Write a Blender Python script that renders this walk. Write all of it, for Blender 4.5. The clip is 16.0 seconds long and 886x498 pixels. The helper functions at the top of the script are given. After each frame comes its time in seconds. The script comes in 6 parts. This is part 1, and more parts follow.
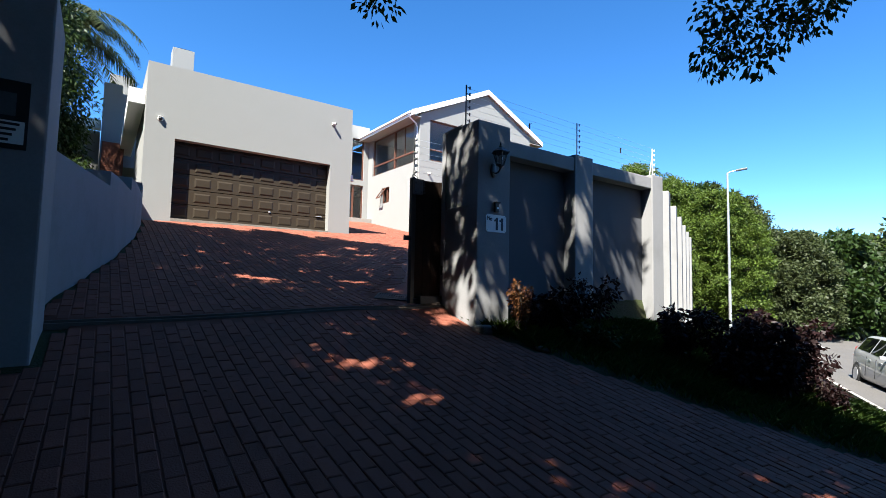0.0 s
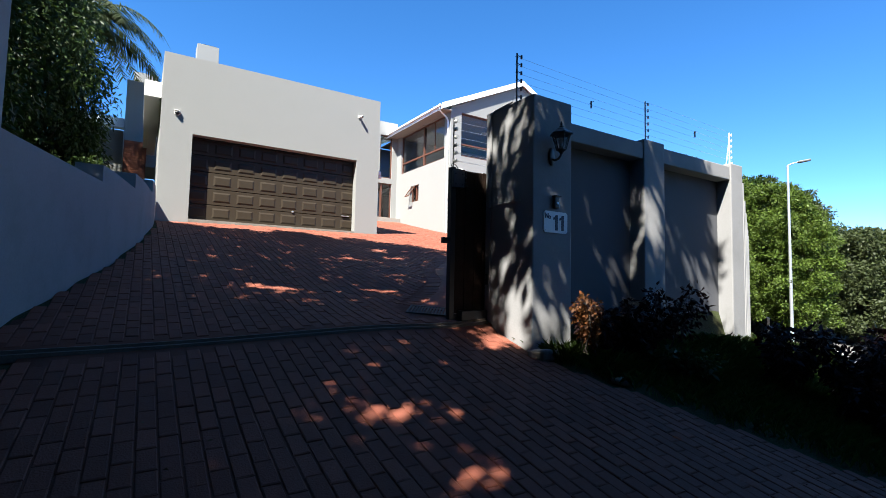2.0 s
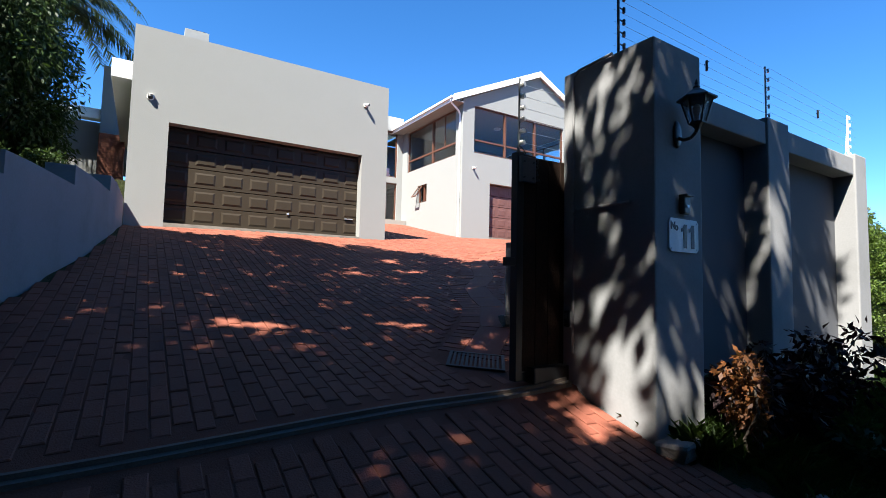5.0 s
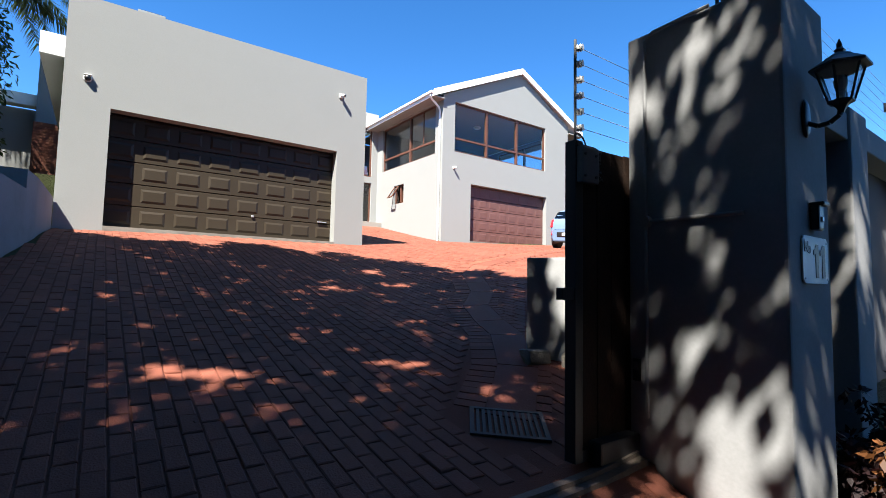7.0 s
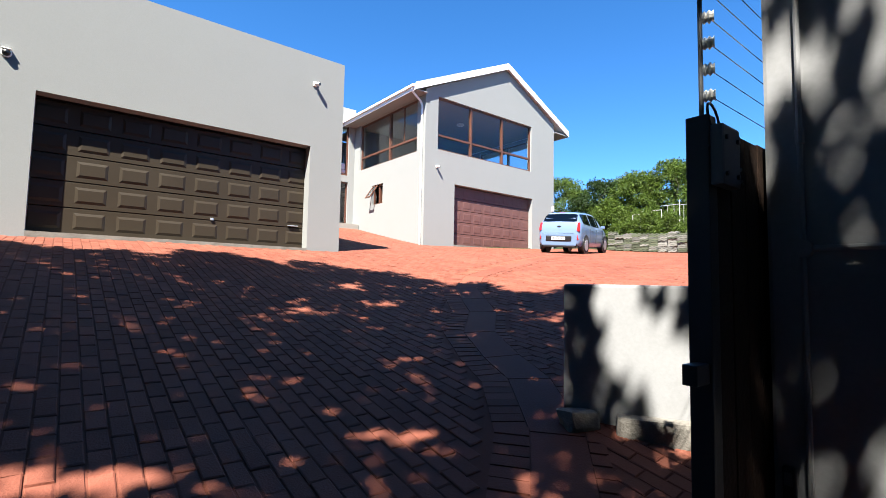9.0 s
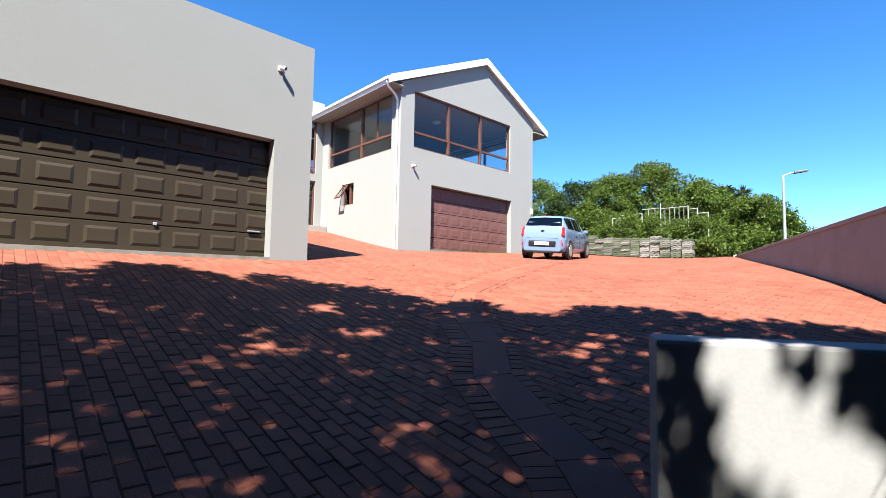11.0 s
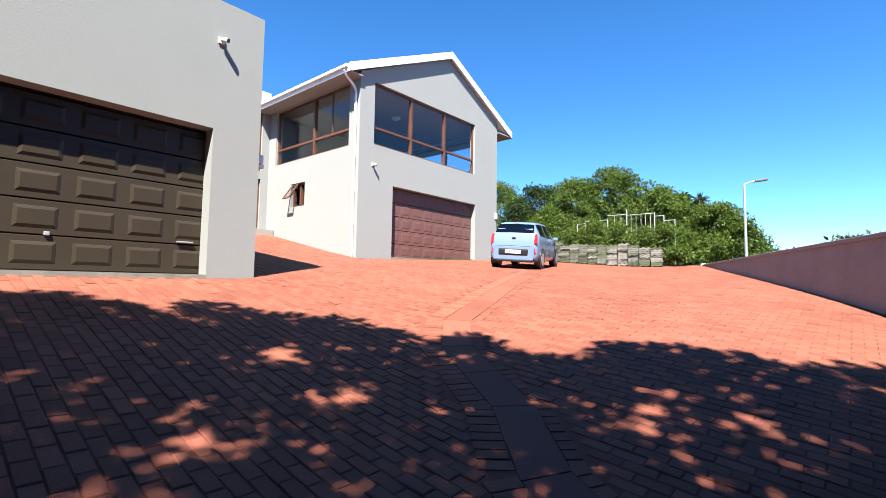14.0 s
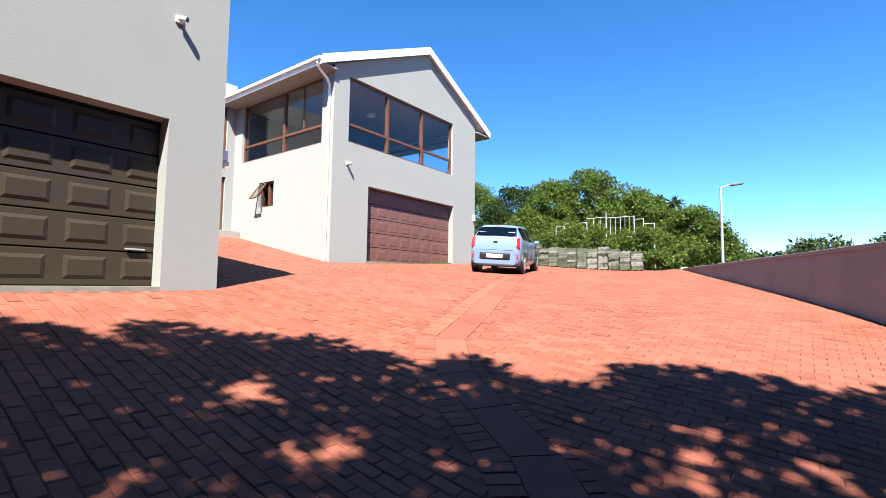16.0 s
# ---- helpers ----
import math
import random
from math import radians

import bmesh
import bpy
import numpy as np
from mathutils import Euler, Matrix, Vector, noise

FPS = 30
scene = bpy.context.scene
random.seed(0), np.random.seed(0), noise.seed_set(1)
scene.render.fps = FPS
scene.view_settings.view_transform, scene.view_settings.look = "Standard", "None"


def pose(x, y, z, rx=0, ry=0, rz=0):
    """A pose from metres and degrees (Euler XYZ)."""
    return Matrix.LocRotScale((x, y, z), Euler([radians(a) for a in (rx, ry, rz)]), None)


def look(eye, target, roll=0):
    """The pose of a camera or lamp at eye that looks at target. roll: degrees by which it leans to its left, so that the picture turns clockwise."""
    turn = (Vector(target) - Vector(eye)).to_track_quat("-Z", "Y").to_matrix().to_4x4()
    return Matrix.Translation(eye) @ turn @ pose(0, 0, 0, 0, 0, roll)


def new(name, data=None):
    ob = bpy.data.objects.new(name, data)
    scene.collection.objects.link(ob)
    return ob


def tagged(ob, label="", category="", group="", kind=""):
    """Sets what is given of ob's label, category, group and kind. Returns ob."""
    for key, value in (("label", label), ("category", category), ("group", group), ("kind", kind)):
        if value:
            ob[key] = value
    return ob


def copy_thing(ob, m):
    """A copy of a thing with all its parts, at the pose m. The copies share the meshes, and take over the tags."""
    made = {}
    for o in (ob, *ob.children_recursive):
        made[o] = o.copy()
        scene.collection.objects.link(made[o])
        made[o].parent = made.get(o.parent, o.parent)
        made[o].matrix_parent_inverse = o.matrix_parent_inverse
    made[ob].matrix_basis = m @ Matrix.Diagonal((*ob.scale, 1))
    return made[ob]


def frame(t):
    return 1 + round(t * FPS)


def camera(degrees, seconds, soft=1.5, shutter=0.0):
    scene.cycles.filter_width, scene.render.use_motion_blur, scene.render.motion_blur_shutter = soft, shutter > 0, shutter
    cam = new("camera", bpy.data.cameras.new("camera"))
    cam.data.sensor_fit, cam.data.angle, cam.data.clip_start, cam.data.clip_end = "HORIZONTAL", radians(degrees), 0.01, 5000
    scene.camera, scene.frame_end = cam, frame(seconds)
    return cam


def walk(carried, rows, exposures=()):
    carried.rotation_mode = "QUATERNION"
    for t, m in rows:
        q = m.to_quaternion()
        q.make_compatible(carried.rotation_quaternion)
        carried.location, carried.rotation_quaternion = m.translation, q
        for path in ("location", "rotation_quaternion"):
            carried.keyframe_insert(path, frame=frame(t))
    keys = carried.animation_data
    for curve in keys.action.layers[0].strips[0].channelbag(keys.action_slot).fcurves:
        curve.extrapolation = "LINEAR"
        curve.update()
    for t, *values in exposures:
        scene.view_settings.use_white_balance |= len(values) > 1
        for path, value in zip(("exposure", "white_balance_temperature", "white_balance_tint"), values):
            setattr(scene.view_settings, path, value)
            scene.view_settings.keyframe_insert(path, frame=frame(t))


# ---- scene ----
cam = camera(85.6, 16.0, soft=0.8)
METRES, EYE, TILT, LEAN, TURN = 9.3, 1.6, 0.0, 0.0, -35.6
ROWS = [
    (0.0, 0.0, 0.0, 0.0, -0.08, 3.97, -1.17),
    (0.5, -0.0062, 0.0284, 0.0036, 0.27, 3.92, -1.16),
    (1.0, -0.011, 0.0605, 0.0068, 1.09, 3.89, -1.14),
    (1.5, -0.0163, 0.0956, 0.0111, 2.25, 3.84, -1.17),
    (2.0, -0.024, 0.1324, 0.0161, 3.26, 3.8, -1.19),
    (2.5, -0.0337, 0.1693, 0.0205, 3.99, 3.79, -1.22),
    (3.0, -0.0445, 0.2045, 0.0263, 4.4, 3.8, -1.25),
    (3.5, -0.0572, 0.2389, 0.0329, 4.52, 3.81, -1.26),
    (4.0, -0.0691, 0.2715, 0.0383, 4.38, 3.83, -1.29),
    (6.5, -0.1252, 0.431, 0.0697, 0.37, 3.98, -1.15),
    (7.0, -0.1359, 0.4594, 0.0747, -0.42, 4.02, -1.17),
    (7.5, -0.1449, 0.4909, 0.08, -1.08, 4.01, -1.09),
    (8.0, -0.1517, 0.5226, 0.0863, -1.72, 4.01, -1.04),
    (8.5, -0.1557, 0.5535, 0.0937, -2.49, 4.04, -1.11),
    (9.0, -0.1611, 0.5856, 0.101, -3.31, 4.05, -1.1),
    (11.5, -0.1977, 0.7428, 0.1356, -8.33, 4.12, -1.03),
    (12.0, -0.2049, 0.7725, 0.1417, -9.34, 4.15, -1.04),
    (12.5, -0.2107, 0.7989, 0.1479, -10.33, 4.16, -0.97),
    (13.0, -0.2162, 0.8242, 0.1524, -11.41, 4.19, -0.98),
    (13.5, -0.2215, 0.8476, 0.1601, -12.55, 4.2, -0.93),
    (14.0, -0.2257, 0.8708, 0.1665, -13.64, 4.2, -0.91),
    (14.5, -0.23, 0.8928, 0.1714, -14.64, 4.23, -0.9),
    (15.0, -0.2328, 0.9133, 0.1747, -15.56, 4.24, -0.83),
    (15.5, -0.2352, 0.9324, 0.1806, -16.46, 4.24, -0.82),
    (16.0, -0.2348, 0.9501, 0.1839, -17.2, 4.27, -0.77),
]
walk(cam, [(t, pose(0, 0, EYE, TILT, LEAN, TURN) @ pose(METRES * x, METRES * y, METRES * z, 90 + pitch, roll, yaw)) for t, x, y, z, yaw, pitch, roll in ROWS])

# ---- light ----
SUN = Vector((-0.60, -0.37, 1.0)).normalized()
scene.view_settings.exposure = 2.15
world = bpy.data.worlds.new("sky")
scene.world = world
world.use_nodes = True
wn = world.node_tree
sky = wn.nodes.new("ShaderNodeTexSky")
sky.sky_type, sky.sun_disc = "NISHITA", False
sky.sun_elevation = math.asin(SUN.z)
sky.sun_rotation = math.atan2(SUN.x, SUN.y)
sky.altitude, sky.air_density, sky.dust_density, sky.ozone_density = 50, 0.62, 0.0, 3.4
wn.nodes["Background"].inputs[1].default_value = 0.082
deep = wn.nodes.new("ShaderNodeHueSaturation")
deep.inputs["Saturation"].default_value = 1.25
wn.links.new(sky.outputs[0], deep.inputs["Color"])
wn.links.new(deep.outputs[0], wn.nodes["Background"].inputs[0])
sun = new("sun", bpy.data.lights.new("sun", "SUN"))
sun.data.energy, sun.data.angle, sun.data.color = 5.0, radians(0.53), (1.0, 0.965, 0.89)
sun.matrix_world = look(SUN * 60, (0, 0, 0))


# ---- materials ----
def material(name, colour, rough=0.6, metal=0.0, vary=0.12, fine=60.0, coarse=1.5, bump=0.1, depth=0.01, random_tint=0.0, stain=None, stain_amount=0.0,
             stain_scale=1.2, coat=0.0, island=False, sheen=0.5):
    """A surface with grain at two scales, relief, optional stains and a tint that differs from piece to piece."""
    m = bpy.data.materials.new(name)
    m.use_nodes = True
    t = m.node_tree
    n, lk = t.nodes, t.links
    b = n["Principled BSDF"]
    geo = n.new("ShaderNodeNewGeometry")
    big, small = n.new("ShaderNodeTexNoise"), n.new("ShaderNodeTexNoise")
    big.inputs["Scale"].default_value, big.inputs["Detail"].default_value = coarse, 5
    small.inputs["Scale"].default_value, small.inputs["Detail"].default_value = fine, 3
    for k in (big, small):
        lk.new(geo.outputs["Position"], k.inputs["Vector"])
    add = n.new("ShaderNodeMath")
    add.operation = "ADD"
    lk.new(big.outputs["Fac"], add.inputs[0])
    lk.new(small.outputs["Fac"], add.inputs[1])
    rng = n.new("ShaderNodeMapRange")
    rng.inputs[1].default_value, rng.inputs[2].default_value = 0.6, 1.4
    rng.inputs[3].default_value, rng.inputs[4].default_value = 1 - vary, 1 + vary
    lk.new(add.outputs[0], rng.inputs[0])
    value = rng.outputs[0]
    if random_tint:
        if island:
            source = geo.outputs["Random Per Island"]
        else:
            source = n.new("ShaderNodeObjectInfo").outputs["Random"]
        r2 = n.new("ShaderNodeMapRange")
        r2.inputs[3].default_value, r2.inputs[4].default_value = 1 - random_tint, 1 + random_tint
        lk.new(source, r2.inputs[0])
        mul = n.new("ShaderNodeMath")
        mul.operation = "MULTIPLY"
        lk.new(value, mul.inputs[0])
        lk.new(r2.outputs[0], mul.inputs[1])
        value = mul.outputs[0]
    tone = n.new("ShaderNodeVectorMath")
    tone.operation = "SCALE"
    tone.inputs[0].default_value = colour
    lk.new(value, tone.inputs["Scale"])
    out = tone.outputs[0]
    if stain:
        sn = n.new("ShaderNodeTexNoise")
        sn.inputs["Scale"].default_value, sn.inputs["Detail"].default_value, sn.inputs["Roughness"].default_value = stain_scale, 8, 0.65
        lk.new(geo.outputs["Position"], sn.inputs["Vector"])
        sr = n.new("ShaderNodeMapRange")
        sr.inputs[1].default_value, sr.inputs[2].default_value, sr.inputs[4].default_value = 0.48, 0.72, stain_amount
        lk.new(sn.outputs["Fac"], sr.inputs[0])
        mix = n.new("ShaderNodeMix")
        mix.data_type = "RGBA"
        lk.new(sr.outputs[0], mix.inputs["Factor"])
        lk.new(out, mix.inputs["A"])
        mix.inputs["B"].default_value = (*stain, 1)
        out = mix.outputs["Result"]
    lk.new(out, b.inputs["Base Color"])
    rr = n.new("ShaderNodeMapRange")
    rr.inputs[3].default_value, rr.inputs[4].default_value = max(0.02, rough - 0.08), min(1, rough + 0.08)
    lk.new(big.outputs["Fac"], rr.inputs[0])
    lk.new(rr.outputs[0], b.inputs["Roughness"])
    b.inputs["Metallic"].default_value = metal
    b.inputs["Coat Weight"].default_value = coat
    b.inputs["Specular IOR Level"].default_value = sheen
    if bump:
        bp = n.new("ShaderNodeBump")
        bp.inputs["Strength"].default_value, bp.inputs["Distance"].default_value = bump, depth
        lk.new(add.outputs[0], bp.inputs["Height"])
        lk.new(bp.outputs[0], b.inputs["Normal"])
    return m


def leaf_material(name, colour, through_colour, tint=0.35):
    m = material(name, colour, 0.5, vary=0.15, fine=40, coarse=0.8, bump=0, random_tint=tint, island=True, sheen=0.2)
    n, lk = m.node_tree.nodes, m.node_tree.links
    tr, mx = n.new("ShaderNodeBsdfTranslucent"), n.new("ShaderNodeMixShader")
    tr.inputs[0].default_value = (*through_colour, 1)
    mx.inputs[0].default_value = 0.3
    lk.new(n["Principled BSDF"].outputs[0], mx.inputs[1])
    lk.new(tr.outputs[0], mx.inputs[2])
    lk.new(mx.outputs[0], n["Material Output"].inputs[0])
    return m


def glass_material(name, tint, rough=0.0):
    m = bpy.data.materials.new(name)
    m.use_nodes = True
    n, lk = m.node_tree.nodes, m.node_tree.links
    n.remove(n["Principled BSDF"])
    clear, gloss, mix, fr = n.new("ShaderNodeBsdfTransparent"), n.new("ShaderNodeBsdfGlossy"), n.new("ShaderNodeMixShader"), n.new("ShaderNodeLayerWeight")
    steep, sheen = n.new("ShaderNodeMath"), n.new("ShaderNodeMath")
    steep.operation, steep.inputs[1].default_value = "POWER", 4.5
    sheen.operation, sheen.inputs[1].default_value, sheen.inputs[2].default_value = "MULTIPLY_ADD", 0.85, 0.045
    clear.inputs[0].default_value = (*tint, 1)
    gloss.inputs["Roughness"].default_value = rough
    fr.inputs[0].default_value = 0.5
    lk.new(fr.outputs["Facing"], steep.inputs[0])
    lk.new(steep.outputs[0], sheen.inputs[0])
    lk.new(sheen.outputs[0], mix.inputs[0])
    lk.new(clear.outputs[0], mix.inputs[1])
    lk.new(gloss.outputs[0], mix.inputs[2])
    lk.new(mix.outputs[0], n["Material Output"].inputs[0])
    return m


PLASTER = material("grey_painted_plaster", (0.232, 0.237, 0.228), 0.85, vary=0.05, fine=55, coarse=0.9, bump=0.25, depth=0.006, stain=(0.21, 0.21, 0.204), stain_amount=0.35, stain_scale=0.9, sheen=0.2)
HOUSE_PLASTER = material("pale_grey_house_paint", (0.255, 0.26, 0.25), 0.85, vary=0.05, fine=55, coarse=0.9, bump=0.25, depth=0.006, stain=(0.23, 0.23, 0.224), stain_amount=0.35, stain_scale=0.9, sheen=0.2)
WALL_GREY = material("weathered_grey_wall_paint", (0.236, 0.236, 0.236), 0.85, vary=0.08, fine=45, coarse=1.4, bump=0.12, depth=0.006, stain=(0.169, 0.169, 0.165), stain_amount=0.5, stain_scale=1.6, sheen=0.2)
# Dark grey panels, set darker still to carry the shade of their recess.
PANEL_GREY = material("dark_grey_shaded_panel", (0.072, 0.075, 0.084), 0.8, vary=0.08, fine=60, coarse=1.2, bump=0.25, depth=0.006)
WHITE = material("white_paint", (0.80, 0.80, 0.79), 0.5, vary=0.04, fine=30, coarse=1.0, bump=0.05)
RAIL_WHITE = material("chalky_white_rail_paint", (0.36, 0.36, 0.34), 0.7, vary=0.15, fine=40, coarse=3, bump=0.1, stain=(0.25, 0.24, 0.2), stain_amount=0.5, stain_scale=3)
PAVER = material("red_clay_paver", (0.178, 0.057, 0.0355), 0.8, vary=0.2, fine=90, coarse=0.7, bump=0.55, depth=0.008, random_tint=0.19, island=True, stain=(0.205, 0.074, 0.048), stain_amount=0.6, stain_scale=0.5, sheen=0.2)
PAVER_PIECE = material("red_clay_paver_piece", (0.178, 0.057, 0.0355), 0.8, vary=0.2, fine=90, coarse=0.7, bump=0.55, depth=0.008, random_tint=0.19, stain=(0.205, 0.074, 0.048), stain_amount=0.6, stain_scale=0.5, sheen=0.2)
PAVER_DUSTY = material("sanded_clay_paver", (0.204, 0.0719, 0.0441), 0.9, vary=0.2, fine=60, coarse=1.2, bump=0.4, depth=0.006, random_tint=0.2, stain=(0.199, 0.065, 0.0371), stain_amount=0.8, stain_scale=1.5, sheen=0.2)
JOINT = material("sandy_joint_bed", (0.15, 0.05, 0.031), 0.95, vary=0.25, fine=120, coarse=2, bump=0.5, sheen=0.2)
RED_CONCRETE = material("red_painted_concrete", (0.144, 0.044, 0.028), 0.7, vary=0.12, fine=70, coarse=1.2, bump=0.3, stain=(0.112, 0.04, 0.032), stain_amount=0.5, sheen=0.2)
CONCRETE = material("worn_concrete", (0.187, 0.172, 0.146), 0.9, vary=0.2, fine=70, coarse=3, bump=0.5, stain=(0.078, 0.0676, 0.0572), stain_amount=0.6, stain_scale=4)
BROWN_DOOR = material("brown_painted_steel", (0.0357, 0.0273, 0.0178), 0.45, vary=0.08, fine=25, coarse=1.5, bump=0.08, sheen=0.2)
MAROON_DOOR = material("maroon_wood_panel", (0.121, 0.0535, 0.0442), 0.6, vary=0.15, fine=25, coarse=2, bump=0.15)
TIMBER = material("reddish_window_timber", (0.096, 0.0372, 0.0216), 0.5, vary=0.2, fine=30, coarse=3, bump=0.1)
DARK_TIMBER = material("dark_weathered_timber", (0.023, 0.0134, 0.00896), 0.8, vary=0.35, fine=45, coarse=4, bump=0.5, stain=(0.0576, 0.0288, 0.016), stain_amount=0.45, stain_scale=5, sheen=0.2)
BLACK_STEEL = material("black_painted_steel", (0.018, 0.018, 0.02), 0.45, vary=0.2, bump=0.1)
GREY_STEEL = material("grey_painted_steel", (0.0784, 0.0808, 0.084), 0.5, vary=0.12, bump=0.08)
GALVANISED = material("galvanised_steel", (0.50, 0.52, 0.54), 0.45, 0.7, vary=0.1, bump=0.05)
RUST = material("worn_steel_rail", (0.10, 0.075, 0.06), 0.75, 0.1, vary=0.3, fine=80, coarse=5, bump=0.3)
CERAMIC = material("white_plastic", (0.75, 0.74, 0.70), 0.35, vary=0.05, bump=0)
BLACK_PLASTIC = material("black_plastic", (0.012, 0.012, 0.013), 0.4, vary=0.1, bump=0)
NAVY = material("navy_paint", (0.0112, 0.0176, 0.044), 0.5, vary=0.05, bump=0)
BRICK = material("orange_facing_brick", (0.182, 0.0624, 0.0336), 0.85, vary=0.2, fine=50, coarse=3, bump=0.4, random_tint=0.15)
ASPHALT = material("worn_asphalt", (0.0768, 0.072, 0.0672), 0.9, vary=0.2, fine=120, coarse=0.8, bump=0.4)
SOIL = material("grassy_soil", (0.0288, 0.036, 0.012), 0.95, vary=0.4, fine=60, coarse=1.6, bump=0.8, depth=0.03, stain=(0.048, 0.0336, 0.0216), stain_amount=0.7, stain_scale=1.0, sheen=0.2)
KERB = material("pale_kerb_concrete", (0.25, 0.234, 0.208), 0.9, vary=0.15, fine=60, coarse=3, bump=0.3)
ROOF_TILE = material("mossy_roof_tile", (0.172, 0.166, 0.146), 0.9, vary=0.25, fine=50, coarse=4, bump=0.5, random_tint=0.4, stain=(0.052, 0.065, 0.0364), stain_amount=0.85, stain_scale=1.6)
ROOF_TILE_MOSS = material("dark_mossy_roof_tile", (0.0676, 0.078, 0.0468), 0.9, vary=0.3, fine=50, coarse=4, bump=0.5, random_tint=0.35)
BARK = material("grey_brown_bark", (0.0624, 0.048, 0.036), 0.9, vary=0.35, fine=30, coarse=4, bump=0.8, depth=0.03)
LEAF = leaf_material("broad_green_leaf", (0.0206, 0.0402, 0.00929), (0.0361, 0.0619, 0.0103))
LEAF_BRIGHT = leaf_material("bright_green_leaf", (0.0616, 0.0965, 0.0152), (0.106, 0.156, 0.0206), 0.55)
LEAF_DUSTY = leaf_material("dusty_olive_leaf", (0.0439, 0.0568, 0.0232), (0.0722, 0.098, 0.0258), 0.4)
LEAF_RED = leaf_material("dark_maroon_leaf", (0.0181, 0.00843, 0.00843), (0.0361, 0.00903, 0.00722), 0.25)
LEAF_ORANGE = leaf_material("orange_red_leaf", (0.11, 0.042, 0.014), (0.12, 0.06, 0.015), 0.4)
GRASS = leaf_material("grass_blade", (0.042, 0.0783, 0.014), (0.112, 0.179, 0.0279), 0.4)
GLASS = glass_material("window_glass", (0.90, 0.92, 0.93))
CAR_GLASS = glass_material("tinted_car_glass", (0.10, 0.11, 0.12))
LAMP_GLASS = glass_material("frosted_lamp_glass", (0.75, 0.76, 0.76), 0.25)
CAR_BLUE = material("pale_blue_car_paint", (0.134, 0.201, 0.321), 0.3, vary=0.02, bump=0, coat=0.8)
CAR_WHITE = material("silver_white_car_paint", (0.322, 0.328, 0.333), 0.3, vary=0.02, bump=0, coat=0.8)
RUBBER = material("tyre_rubber", (0.02, 0.02, 0.021), 0.85, vary=0.15, bump=0.1)
RED_LENS = material("red_lamp_lens", (0.4, 0.016, 0.016), 0.2, vary=0.05, bump=0, coat=0.6)
ALLOY = material("silver_alloy", (0.55, 0.56, 0.58), 0.35, 0.6, vary=0.05, bump=0)
CEILING = material("white_ceiling_paint", (0.252, 0.252, 0.246), 0.9, vary=0.03, bump=0.05)
ROOM = material("pale_room_paint", (0.202, 0.197, 0.192), 0.9, vary=0.05, bump=0.05)


# ---- mesh helpers ----
def part(name, bm, mat_, parent=None, label="", smooth=False):
    me = bpy.data.meshes.new(name)
    bmesh.ops.recalc_face_normals(bm, faces=bm.faces[:])
    bm.to_mesh(me)
    bm.free()
    me.materials.append(mat_)
    if smooth:
        me.polygons.foreach_set("use_smooth", [True] * len(me.polygons))
    ob = new(name, me)
    if parent:
        ob.parent = parent
    if label:
        ob["label"] = label
    return ob


def raw(name, verts, faces, mat_, parent=None, label=""):
    me = bpy.data.meshes.new(name)
    me.from_pydata([tuple(v) for v in verts], [], faces)
    me.materials.append(mat_)
    ob = new(name, me)
    if parent:
        ob.parent = parent
    if label:
        ob["label"] = label
    return ob


def thing(name, at, label, category, turn=0.0, group="", kind=""):
    ob = new(name)
    ob.empty_display_size = 0.2
    ob.matrix_world = pose(*at, 0, 0, turn)
    return tagged(ob, label, category, group, kind)


def box(bm, x0, x1, y0, y1, z0, z1, bevel=0.0, m=None):
    vs = [bm.verts.new((x, y, z)) for x in (x0, x1) for y in (y0, y1) for z in (z0, z1)]
    fs = [bm.faces.new([vs[i] for i in q]) for q in ((0, 1, 3, 2), (4, 6, 7, 5), (0, 4, 5, 1), (2, 3, 7, 6), (0, 2, 6, 4), (1, 5, 7, 3))]
    if bevel:
        edges = list({e for f in fs for e in f.edges})
        done = bmesh.ops.bevel(bm, geom=edges, offset=bevel, segments=2, profile=0.6, affect="EDGES")
        vs = list({v for f in done["faces"] for v in f.verts} | {v for v in vs if v.is_valid})
    if m is not None:
        bmesh.ops.transform(bm, matrix=m, verts=[v for v in vs if v.is_valid])
    return vs


def cubed(*args, **kw):
    bm = bmesh.new()
    box(bm, *args, **kw)
    return bm


def rod(bm, a, b, r0, r1=None, sides=8):
    a, b = Vector(a), Vector(b)
    r1 = r0 if r1 is None else r1
    q = (b - a).to_track_quat("Z", "Y").to_matrix().to_4x4()
    rings = []
    for p, r in ((a, r0), (b, r1)):
        rings.append([bm.verts.new(p + (q @ Vector((r * math.cos(k * math.tau / sides), r * math.sin(k * math.tau / sides), 0)))) for k in range(sides)])
    for k in range(sides):
        bm.faces.new((rings[0][k], rings[0][(k + 1) % sides], rings[1][(k + 1) % sides], rings[1][k]))
    bm.faces.new(rings[0][::-1])
    bm.faces.new(rings[1])
    return rings


def rods(points, r, sides=8):
    bm = bmesh.new()
    for a, b in zip(points, points[1:]):
        rod(bm, a, b, r, sides=sides)
    return bm


